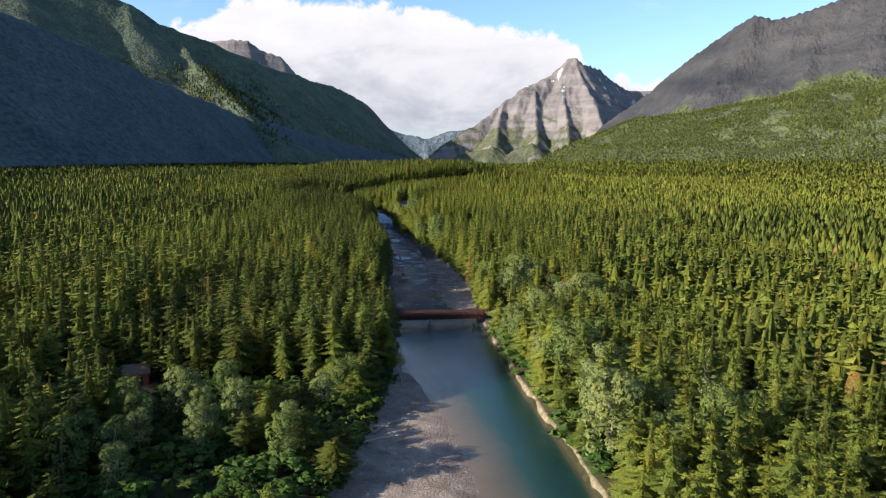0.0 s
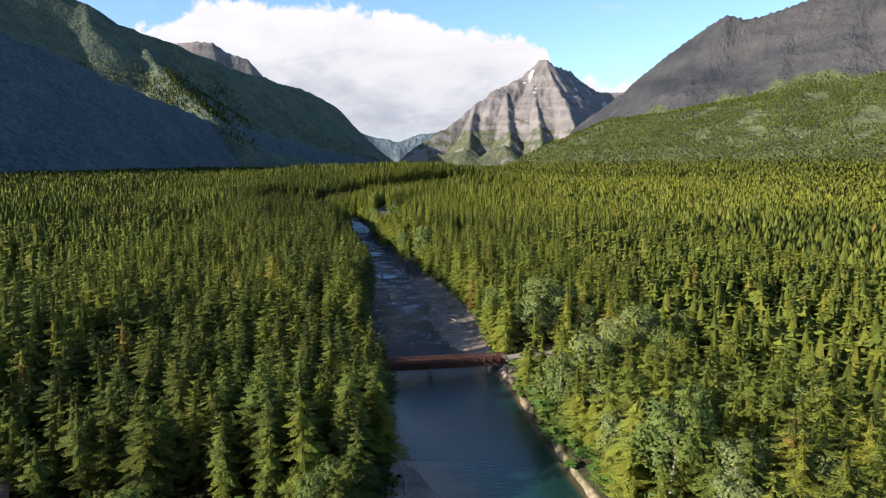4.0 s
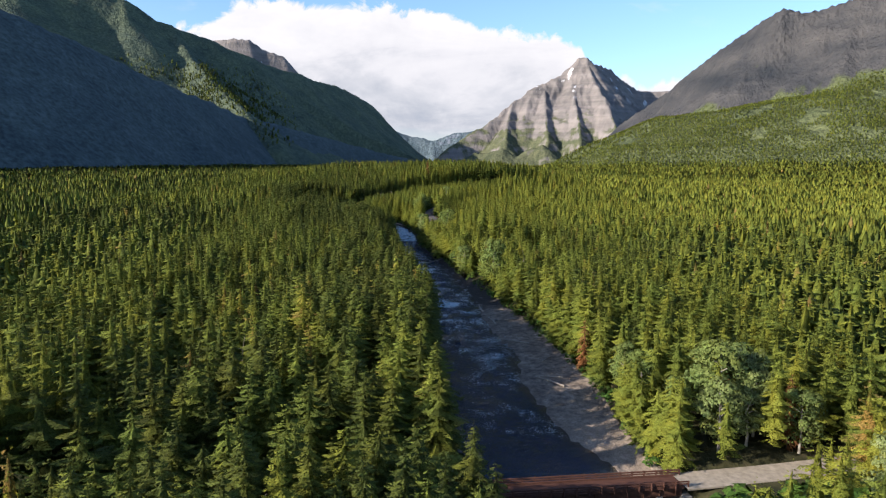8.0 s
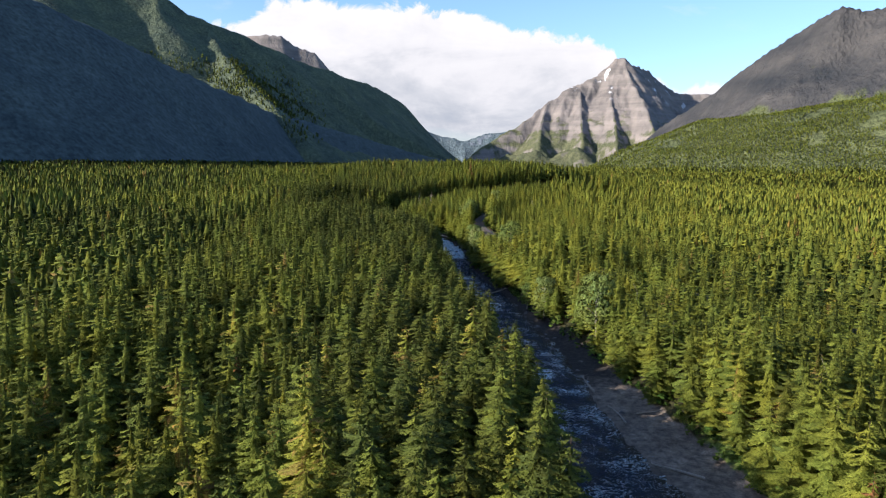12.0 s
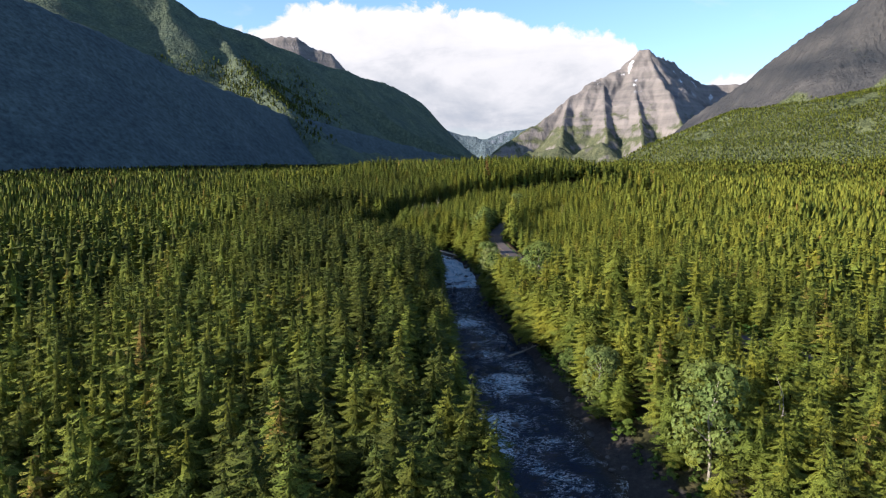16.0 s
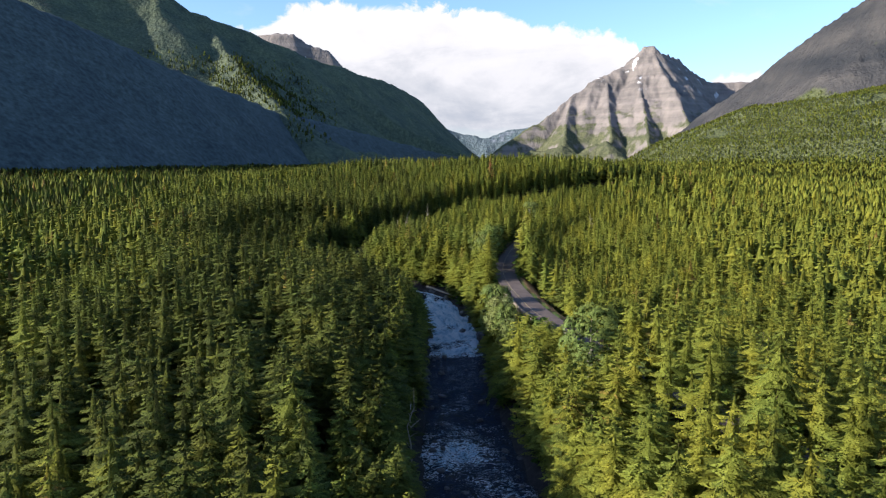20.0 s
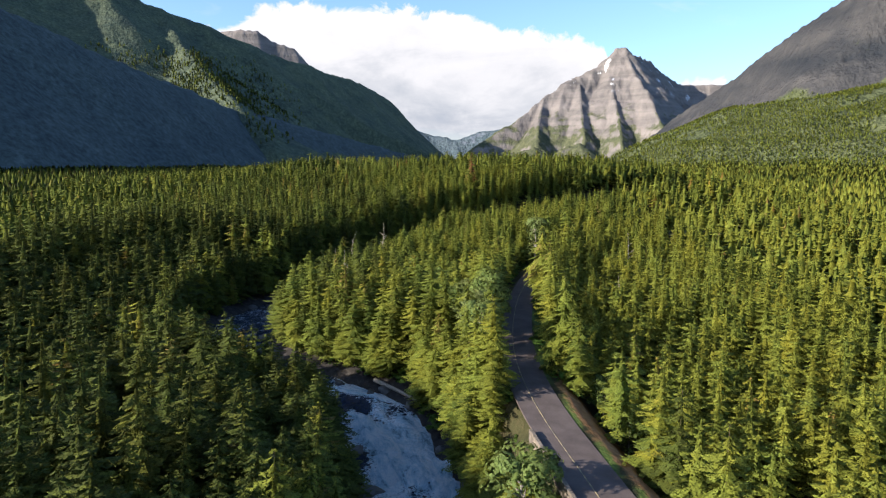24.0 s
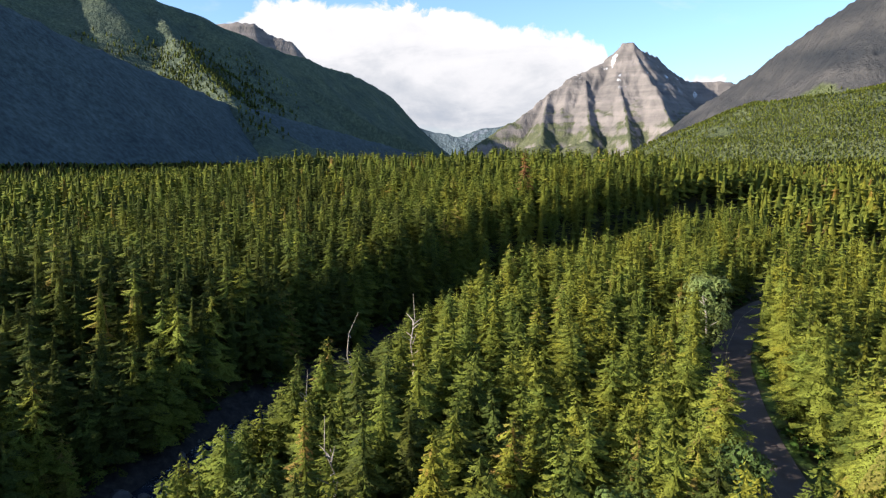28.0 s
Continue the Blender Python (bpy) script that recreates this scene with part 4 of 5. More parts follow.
def sizes(x, y, seed):
    """Height, crown radius and tint of the tree at each place: patches of older and younger wood, with shade and sun
    put into the tint.
    """
    r = np.random.RandomState(seed)
    patch = fbm(x, y, 60, 3, 101)
    h = 16.0 + 3.4 * patch + 3.6 * (r.rand(len(x)) - 0.5) + 1.2 * r.randn(len(x)).clip(-1.5, 2)
    west = smooth(np.interp(y, creek_l[:, 1], creek_l[:, 0]) - x, 2, 14)
    young = 1 - 0.20 * smooth(x - np.interp(y, road_l[:, 1], road_l[:, 0]), 2, 12) * smooth(y, 420, 520) * (1 - smooth(y, 900, 1100))
    between = smooth(x - path_mid(y), 2, 8) * (1 - smooth(x - np.interp(y, road_l[:, 1], road_l[:, 0]), -4, 4))
    h = h * young * (1 - 0.22 * between * smooth(y, 570, 620) * (1 - smooth(y, 760, 800)))
    # Belts west of the creek made taller to throw shade on the bank trees.
    h = h + 4.5 * smooth(path_mid(y) - x, 16, 30) * (1 - smooth(path_mid(y) - x, 60, 90)) * smooth(y, 440, 480) * (1 - smooth(y, 640, 700))
    h = h + 5.0 * smooth(-x, 74, 84) * (1 - smooth(-x, 130, 160)) * (1 - smooth(y, 200, 260))
    small = r.rand(len(x)) < 0.16
    h = np.where(small, h * (0.45 + 0.3 * r.rand(len(x))), h).clip(4.5, 24)
    rad = (h * 0.165 + 0.45 + 0.8 * r.rand(len(x)) ** 1.3) * (1 - 0.10 * smooth(y, 470, 540) * (1 - smooth(y, 700, 900)))
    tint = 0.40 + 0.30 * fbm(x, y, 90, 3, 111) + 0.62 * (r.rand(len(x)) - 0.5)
    # East woods tinted lighter, west darker: lit and shaded sides put into colour.
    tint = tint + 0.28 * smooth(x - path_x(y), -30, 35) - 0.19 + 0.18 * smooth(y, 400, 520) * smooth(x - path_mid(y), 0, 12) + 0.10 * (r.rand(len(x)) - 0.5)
    # Shade on the west bank woods is painted in as a darker tint.
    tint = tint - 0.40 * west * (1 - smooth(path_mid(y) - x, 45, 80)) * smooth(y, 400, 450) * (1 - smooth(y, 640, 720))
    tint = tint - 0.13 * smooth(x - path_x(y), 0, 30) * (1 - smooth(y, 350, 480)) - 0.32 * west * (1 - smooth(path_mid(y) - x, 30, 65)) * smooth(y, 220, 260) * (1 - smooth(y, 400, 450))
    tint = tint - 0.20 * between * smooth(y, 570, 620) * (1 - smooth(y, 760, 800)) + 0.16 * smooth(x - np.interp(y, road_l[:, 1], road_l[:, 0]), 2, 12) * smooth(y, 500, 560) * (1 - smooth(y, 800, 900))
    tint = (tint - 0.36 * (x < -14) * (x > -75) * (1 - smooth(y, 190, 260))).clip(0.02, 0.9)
    tint = np.where(r.rand(len(x)) < 0.04, 0.92 + 0.16 * r.rand(len(x)), tint).clip(0.02, 1.1)
    return h, rad, tint


T_NEAR = [conifer(100 + i, 20, 8, 0.50 + 0.06 * (i % 3), low=0.16 + 0.04 * (i % 3), droop=0.04 + 0.03 * (i % 3), blunt=0.30 + 0.22 * (i % 4), core_r=0.30) for i in range(14)]
T_SIDE = [conifer(150 + i, 10, 6, 0.72, low=0.20, droop=0.06, blunt=0.30 + 0.22 * (i % 4), core_r=0.38, core=4) for i in range(10)]
T_MID = [conifer(200 + i, 5, 5, 0.98, core=3, low=0.30, droop=0.08, blunt=0.40 + 0.25 * (i % 3), core_r=0.5) for i in range(10)]
T_FAR = [jag_cone(300 + i, 3, 5) for i in range(8)]
T_DIST = [jag_cone(400 + i, 2, 3) for i in range(8)]

# woods close to the flight line
x, y = scatter(-175, 110, 62, 470, 3.6, 1)
xb, yb = scatter(-175, 110, 470, 800, 3.2, 17)
xc, yc = scatter(-120, 20, 430, 720, 2.7, 23)
oc = ground_z(xc, yc, True)[5]
xc, yc = xc[(oc < 6) & (oc > 0.5)], yc[(oc < 6) & (oc > 0.5)]
x, y = np.r_[x, xb, xc], np.r_[y, yb, yc]
keep = np.random.RandomState(19).rand(len(x)) < 0.90
x, y = x[keep], y[keep]
keep = (np.abs(x - path_x(y)) < 92)
x, y = x[keep], y[keep]
ok, z, out, dr = free(x, y)
x, y, z, out, dr = x[ok], y[ok], z[ok], out[ok], dr[ok]
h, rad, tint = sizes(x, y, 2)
edge = np.minimum(out, dr)
h = np.where((edge < 3.0) & (y < 430) & (x > -15), h * 0.75, h)
h = np.where((out < 9) & (x < -12) & (y > 335) & (y < 470), h * 0.86, h)
h = np.where((out < 34) & (x < path_mid(y)) & (y > 520) & (y < 640), h * 0.74, h)
h = np.where((out < 11) & (x < -12) & (y > 222) & (y < 335), h * 1.08, h)
h = np.where((x > -58) & (x < -14) & (y < 142), h * 0.52, h)
h = np.where((dr < 11) & (y > 462) & (y < 540) & (x < np.interp(y, road_l[:, 1], road_l[:, 0])), h * 0.48, h)
h = np.where((out < 6) & (y > 540) & (x > path_mid(y)), h * (0.62 + 0.06 * out.clip(0, 6)), h)
h = np.where((out < 12) & (x > path_mid(y)) & (y > 630) & (y < 730), h * 0.75, h)

# the trees that stand singly along banks and road, as things of their own
lone = np.nonzero((edge < 7.5) & (np.abs(x - path_x(y)) < 62) & (y < 700))[0]
lone = np.random.RandomState(3).permutation(lone)[:300]
rest = np.ones(len(x), bool)
rest[lone] = False
rest_side = rest & (np.abs(x - path_x(y)) > 28)
rest &= ~rest_side
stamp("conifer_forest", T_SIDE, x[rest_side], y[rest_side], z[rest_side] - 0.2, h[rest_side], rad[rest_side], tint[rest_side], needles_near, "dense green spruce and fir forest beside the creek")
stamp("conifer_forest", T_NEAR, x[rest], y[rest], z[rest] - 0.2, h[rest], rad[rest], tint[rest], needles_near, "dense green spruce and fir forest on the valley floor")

CROWNS, TRUNKS = [], []
for i in range(10):
    v, f, n_ = conifer(500 + i, 19, 7, 0.66 + 0.08 * (i % 3), low=0.05 + 0.04 * (i % 3), droop=0.06 + 0.03 * (i % 4), blunt=0.15 + 0.18 * (i % 4), core_r=0.28, twigs=2)
    hh = 13.0 + 1.0 * i
    rr = hh * 0.170 + 0.8
    CROWNS.append(mesh_of("crown", v * (rr, rr, hh), f, needles, [("outward", "FLOAT_VECTOR", n_)]))
    a = np.arange(7) * 2 * np.pi / 7
    rings = [(0.0, 0.30), (0.6, 0.22), (hh * 0.45, 0.14), (hh * 0.97, 0.02)]
    tv = np.concatenate([np.c_[q * np.cos(a), q * np.sin(a), np.full(7, zz)] for zz, q in rings])
    tf = np.concatenate([[(k_ * 7 + j, k_ * 7 + (j + 1) % 7, (k_ + 1) * 7 + (j + 1) % 7, (k_ + 1) * 7 + j) for j in range(7)] for k_ in range(3)])
    TRUNKS.append(mesh_of("trunk", tv, tf, bark, (), True))


def single_tree(name, at, crown, trunk, scale, turn, label, category="tree", group=""):
    root = new(name)
    root.empty_display_size = 0.3
    for nm, me in (("trunk", trunk), ("crown", crown)):
        if me:
            o = new(nm, me)
            o.parent = root
    root.matrix_basis = Matrix.LocRotScale(Vector(at), Euler((0, 0, turn)), Vector((scale[0], scale[0], scale[1])))
    return tagged(root, label, category, group)


r = np.random.RandomState(8)
for i in lone:
    k_ = r.randint(10)
    base_h = 13.0 + k_
    s = h[i] / base_h
    where = "beside the road" if dr[i] < out[i] else "on the creek bank"
    size = "tall" if h[i] > 17.5 else "young" if h[i] < 11 else "slender"
    single_tree("conifer_tree", (x[i], y[i], z[i] - 0.15), CROWNS[k_], TRUNKS[k_], (max(0.55, s) * (0.9 + 0.2 * r.rand()), s), r.rand() * 6.28, size + " green conifer standing " + where, group="conifers along the creek and road")

# middle distance
x, y = scatter(-760, 640, 40, 1080, 4.3, 11)
keep = ~((np.abs(x - path_x(y)) < 92) & (y > 62) & (y < 800)) & (np.abs(x + 0.09 * y) < 0.74 * y + 70) & (np.abs(x + 40) < 330 + 0.1 * y)
x, y = x[keep], y[keep]
ok, z, out, dr = free(x, y)
ok &= left_height(x, y) < valley(x, y) + 2
x, y = x[ok], y[ok]
z = slope_z(x, y)
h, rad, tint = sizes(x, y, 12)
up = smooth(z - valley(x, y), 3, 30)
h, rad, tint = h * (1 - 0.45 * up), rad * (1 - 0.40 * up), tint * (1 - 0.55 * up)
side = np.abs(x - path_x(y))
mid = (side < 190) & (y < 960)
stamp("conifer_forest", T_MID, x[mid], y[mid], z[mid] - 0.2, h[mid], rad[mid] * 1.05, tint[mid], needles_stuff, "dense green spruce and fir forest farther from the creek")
x, y, z, h, rad, tint = (q[~mid] for q in (x, y, z, h, rad, tint))
x2, y2 = scatter(-1300, 1500, 300, 2050, 5.6, 13)
keep = ~((np.abs(x2 + 40) < 330 + 0.1 * y2) & (y2 < 1080)) & (np.abs(x2) < 0.72 * y2 + 60)
x2, y2 = x2[keep], y2[keep]
z2 = slope_z(x2, y2)
ok = (left_height(x2, y2) < valley(x2, y2) + 2) & (right_slope(x2, y2)[1] > -34 * np.random.RandomState(77).rand(len(x2)) ** 1.6)
ok &= ~((z2 > valley(x2, y2) + 25) & (fbm(x2, y2, 75, 4, 121) > 0.40)) & (scar(x2, y2) < 0.45)
x2, y2, z2 = x2[ok], y2[ok], z2[ok]
h2, rad2, tint2 = sizes(x2, y2, 14)
up2 = smooth(z2 - valley(x2, y2), 3, 30)
h2, rad2, tint2 = h2 * (1 - 0.52 * up2), rad2 * (1 - 0.40 * up2), tint2 * (1 - 0.55 * up2)
x, y, z, h, rad, tint = (np.r_[a_, b_] for a_, b_ in ((x, x2), (y, y2), (z, z2), (h, h2), (rad * 1.0, rad2 * 1.2), (tint, tint2)))
close = np.hypot(x, y) < 1000
stamp("conifer_forest", T_FAR, x[close], y[close], z[close] - 0.2, h[close], rad[close] * 0.68, tint[close], needles_stuff, "green conifer forest filling the valley")
stamp("conifer_forest", T_DIST, x[~close], y[~close], z[~close] - 0.2, h[~close], rad[~close] * 0.88, tint[~close], needles_stuff, "far green conifer forest at the foot of the mountains")
# the same forest beside and behind the start
xo, yo = scatter(-620, 560, -160, 1060, 6.5, 27)
inside = (np.abs(xo + 0.09 * yo) < 0.74 * yo + 66) & (np.abs(xo + 40) < 330 + 0.1 * yo)
inside &= yo > 40
inside |= (np.abs(xo - path_x(yo)) < 96) & (yo > 58)
ok, zo, _, _ = free(xo, yo)
ok &= ~inside & (left_height(xo, yo) < valley(xo, yo) + 2) & (right_height(xo, yo) < valley(xo, yo) + 2) & ~((np.abs(xo) < 60) & (yo < 62) & (yo > -60))
xo, yo = xo[ok], yo[ok]
ho, ro_, to_ = sizes(xo, yo, 28)
stamp("conifer_forest", T_DIST, xo, yo, slope_z(xo, yo) - 0.2, ho, ro_ * 1.35, to_, needles_stuff, "green conifer forest to either side of the creek")
x, y = scatter(-1500, 1900, 2050, 3300, 8.0, 15)
keep = (np.abs(x) < 0.72 * y)
x, y = x[keep], y[keep]
z = slope_z(x, y)
ok = (left_height(x, y) < valley(x, y) + 2) & (right_slope(x, y)[1] > -34 * np.random.RandomState(78).rand(len(x)) ** 1.6)
ok &= ~((z > valley(x, y) + 25) & (fbm(x, y, 75, 4, 121) > 0.40)) & (scar(x, y) < 0.45)
x, y, z = x[ok], y[ok], z[ok]
h, rad, tint = sizes(x, y, 16)
up = smooth(z - valley(x, y), 3, 30)
h, rad, tint = h * (1 - 0.45 * up), rad * (1 - 0.45 * up), tint * (1 - 0.55 * up)
stamp("conifer_forest", T_DIST, x, y, z - 0.2, h, rad * 1.25, tint, needles_stuff, "distant conifer forest on the lower slopes")


# woods on the sunlit rib of the west flank
x, y = scatter(-1500, -350, 1900, 2900, 8.5, 33)
z = left_flank(x, y)
ok = (z > left_spur(x, y) + 2) & (z > 90) & (fbm(x, y, 120, 4, 123) < 0.34) & (np.abs(np.degrees(np.arctan2(x, y)) + 20.5) < 1 + 7 * np.random.RandomState(35).rand(len(x)) ** 1.6) & (z < 430 - 160 * np.random.RandomState(36).rand(len(x)))
x, y, z = x[ok], y[ok], z[ok]
h, rad, tint = sizes(x, y, 34)
stamp("conifer_forest", T_DIST, x, y, z - 0.5, h * 0.9, rad * 1.2, 0.05 + 0.22 * tint, needles_stuff, "dense conifer forest high on the western mountain flank")


# ---- broadleaf trees, shrubs and dead trees ----
def leaf_crown(seed, clumps, per, size):
    """Unit broadleaf crown, height 1 and radius 1: small leaf sprays gathered in uneven clumps with gaps."""
    r_ = np.random.RandomState(seed)
    vs, ns = [], []
    for i in range(clumps):
        f = r_.rand() ** 0.8
        zc = 0.20 + 0.74 * f
        lim = math.sin(math.pi * min(1, max(0, (zc - 0.08) / 0.98))) ** 0.6
        a, q = r_.rand() * 6.283, (0.25 + 0.75 * r_.rand()) ** 0.7 * lim * 0.82
        c_ = np.array([q * math.cos(a), q * math.sin(a), zc])
        cr = (0.20 + 0.16 * r_.rand())
        for j in range(per):
            d = r_.randn(3)
            d /= np.linalg.norm(d)
            if d[2] < -0.3:
                d[2] *= -1
            p = c_ + d * cr * np.array([1, 1, 0.30]) * (0.75 + 0.35 * r_.rand())
            t1 = np.cross(d, r_.randn(3))
            t1 /= np.linalg.norm(t1)
            t2 = np.cross(d, t1)
            s_ = size * (0.6 + 0.8 * r_.rand())
            k3 = np.array([1, 1, 0.32])
            vs += [p + t1 * s_ * k3, p - 0.5 * t1 * s_ * k3 + 0.85 * t2 * s_ * k3, p - 0.5 * t1 * s_ * k3 - 0.85 * t2 * s_ * k3]
            o_ = d + 0.5 * (c_ - np.array([0, 0, 0.45])) + np.array([0, 0, 0.25])
            ns += [o_ / np.linalg.norm(o_)] * 3
    v = np.array(vs)
    return v, np.arange(len(v)).reshape(-1, 3), np.array(ns)


def limb_mesh(seed, hh, mat, spread_=0.55, n_limbs=7, r0=0.32):
    """A tapered trunk with forking limbs."""
    bm = bmesh.new()
    r_ = random.Random(seed)

    def tube(pts, radii, sides=6):
        rings = []
        for i, (p, q) in enumerate(zip(pts, radii)):
            d = (pts[min(i + 1, len(pts) - 1)] - pts[max(i - 1, 0)]).normalized()
            u = d.cross(Vector((0.3, 0.9, 0.1))).normalized()
            w_ = d.cross(u)
            rings.append([bm.verts.new(p + (u * math.cos(k2 * 6.2832 / sides) + w_ * math.sin(k2 * 6.2832 / sides)) * q) for k2 in range(sides)])
        for a, b in zip(rings[:-1], rings[1:]):
            for k2 in range(sides):
                bm.faces.new((a[k2], a[(k2 + 1) % sides], b[(k2 + 1) % sides], b[k2]))

    tube([Vector((0.15 * math.sin(i * 1.7 + seed) * i, 0.15 * math.cos(i * 2.1 + seed) * i, hh * i / 5)) for i in range(6)], [r0 * (1 - i / 5.4) for i in range(6)])
    for i in range(n_limbs):
        z0 = hh * (0.28 + 0.55 * r_.random())
        a = r_.random() * 6.28
        ln = hh * spread_ * 0.5 * (0.6 + 0.6 * r_.random()) * (1.2 - z0 / hh)
        pts = [Vector((math.cos(a) * ln * t_, math.sin(a) * ln * t_, z0 + ln * (0.9 * t_ - 0.2 * t_ * t_))) for t_ in (0, 0.35, 0.7, 1.0)]
        tube(pts, [r0 * 0.42, r0 * 0.3, r0 * 0.18, r0 * 0.05], 5)
    me = bpy.data.meshes.new("trunk")
    bm.to_mesh(me)
    bm.free()
    me.materials.append(mat)
    return me


k = Mat("pale_cottonwood_bark", 0.9, 0.15)
pale_bark = k.color(k.ramp(k.noise(2.0, 5, vec=k.coords((4, 4, 0.8))), [(0.3, (0.14, 0.12, 0.10)), (0.7, (0.36, 0.33, 0.28))]))
LEAFY = []
for i in range(5):
    hh, rr = 13.0 + i, 4.2 + 0.5 * i
    v, f, o_ = leaf_crown(700 + i, 66, 46, 0.062)
    LEAFY.append((mesh_of("crown", v * (rr, rr, hh), f, leaves, [("outward", "FLOAT_VECTOR", o_)]), limb_mesh(i, hh * 0.92, pale_bark), hh))
r = np.random.RandomState(21)
for i, (x_, y_) in enumerate(SPOTS):
    cr, tr_, hh = LEAFY[r.randint(5)]
    s_ = 0.72 + 0.36 * r.rand()
    if y_ > 460:
        s_ *= 0.95
    elif x_ < -15:
        s_ *= 0.72
    if 500 < y_ < 552 and x_ > -24:
        s_ *= 0.55
    if (x_, y_) == (-3.5, 366):
        s_ = 1.15
    z_ = float(ground_z([x_], [y_])[0])
    single_tree("cottonwood_tree", (x_, y_, z_ - 0.1), cr, tr_, (s_ * (0.85 + 0.2 * r.rand()), s_), r.rand() * 6.28, "leafy grey-green cottonwood with a pale trunk by the creek" if y_ < 460 else "leafy light green cottonwood with a pale trunk by the road", group="broadleaf trees near the water")

# standing dead trunks
SNAG = [limb_mesh(40 + i, 15.0, dead_wood, 0.35, 9, 0.20) for i in range(3)]
for i, (x_, y_, s_) in enumerate(((-56.5, 578, 0.9), (-70, 606, 1.0), (-76, 622, 0.85), (-74, 638, 1.0), (-66, 640, 1.1), (50, 120, 1.1), (47, 113, 1.0), (31, 152, 0.8), (20, 300, 1.0), (2, 640, 1.0), (-9, 600, 0.8), (-40, 300, 0.9), (-60, 240, 1.0), (-48, 452, 0.9), (-62, 476, 0.8), (8, 372, 0.9))):
    z_ = float(ground_z([x_], [y_])[0])
    single_tree("dead_tree", (x_, y_, z_ - 0.1), None, SNAG[i % 3], (s_, s_), i * 1.3, "bare grey dead standing trunk among the conifers", group="dead standing trees")

# rust-red dying conifers
RUSTY = []
for i in range(3):
    v, f, n_ = conifer(560 + i, 20, 6, 0.5, low=0.10, core=5, droop=0.10, blunt=0.2, core_r=0.2, twigs=2)
    RUSTY.append((mesh_of("crown", v * (2.3, 2.3, 15), f, dead_needles, [("outward", "FLOAT_VECTOR", n_)]), TRUNKS[2]))
for i, (x_, y_, s_) in enumerate(((-41, 765, 1.6), (37, 226, 0.9), (44, 214, 0.7), (56, 190, 0.7), (30, 236, 1.0), (11.5, 271, 0.9), (33, 168, 0.6), (-75, 300, 0.8), (120, 520, 1.0))):
    z_ = float(ground_z([x_], [y_])[0])
    cr, tr_ = RUSTY[i % 3]
    single_tree("dying_conifer", (x_, y_, z_ - 0.1), cr, tr_, (s_, s_), i * 2.1, "rust-red dying conifer among green trees", group="rust-red conifers")

# shrubs along banks, lanes and road
T_SHRUB = []
for i in range(5):
    v, f, n_ = leaf_crown(760 + i, 7, 9, 0.28)
    T_SHRUB.append((v - (0, 0, 0.15), f, n_))
x, y = scatter(-110, 70, 62, 700, 1.9, 31)
ok, z, out, dr = free(x, y, 0.2, False)
ok |= (x > 16.5) & (x < 36) & (y > 197) & (y < 209.5)
ok &= ~((dr < 4.0) & (x > np.interp(y, road_l[:, 1], road_l[:, 0])) & (y > 470) & (y < 542) & (np.random.RandomState(15).rand(len(x)) < 0.8))
keep = ok & ((out < 5.5) | ((x > 14) & (x < 36) & (y > 197) & (y < 212)) | (dr < 4.5) | ((np.hypot(x - 33, (y - 112) * 0.7) < 22)) | (np.hypot(x + 60, y - 130) < 16) | ((x > -58) & (x < -14) & (y < 142))) & (np.random.RandomState(5).rand(len(x)) < 0.62)
keep |= ok & (dr > 1.2) & (dr < 10) & (y > 470) & (y < 540) & (x < np.interp(y, road_l[:, 1], road_l[:, 0]))
keep &= ~((out > 0) & (out < 5) & (x < path_x(y)) & (y > 225) & (y < 560))
x, y, z = x[keep], y[keep], z[keep]
rs = np.random.RandomState(6)
sh = 1.2 + 2.4 * rs.rand(len(x)) ** 1.5
sh = np.where((x > -60) & (x < -14) & (y < 142), sh * 1.35, sh)
sh = np.where((x > 8) & (y < 206), sh * 1.7 + 0.4, sh)
stamp("shrubs", T_SHRUB, x, y, z - 0.1, sh, sh * (0.45 + 0.25 * rs.rand(len(x))), rs.rand(len(x)) * 0.9, leaves_stuff, "bright green willow and alder shrubs along the banks", "shrubs")


# ---- helpers for built things ----
def part(name, bm, mat, parent, label=""):
    me = bpy.data.meshes.new(name)
    bm.to_mesh(me)
    bm.free()
    me.materials.append(mat)
    o = new(name, me)
    o.parent = parent
    if label:
        tagged(o, label)
    return o


def box(sx, sy, sz, at=(0, 0, 0), bevel=0.02, turn=0.0):
    bm = bmesh.new()
    bmesh.ops.create_cube(bm, size=1.0)
    bmesh.ops.scale(bm, vec=(sx, sy, sz), verts=bm.verts)
    if bevel:
        bmesh.ops.bevel(bm, geom=bm.edges[:], offset=bevel, segments=1, affect="EDGES")
    bmesh.ops.transform(bm, matrix=Matrix.Translation(at) @ Matrix.Rotation(turn, 4, "Z"), verts=bm.verts)
    return bm


def boulder(seed, size):
    bm = bmesh.new()
    bmesh.ops.create_icosphere(bm, subdivisions=2, radius=1.0)
    r_ = random.Random(seed)
    off = Vector((r_.random() * 40, r_.random() * 40, r_.random() * 40))
    sc = Vector((1.0 + 0.4 * r_.random(), 0.75 + 0.3 * r_.random(), 0.55 + 0.3 * r_.random())) * size
    for v in bm.verts:
        n_ = noise.noise(v.co * 1.1 + off) * 0.38 + noise.noise(v.co * 2.7 + off) * 0.15
        v.co = Vector((v.co.x * sc.x, v.co.y * sc.y, v.co.z * sc.z)) * (1 + n_)
    return bm


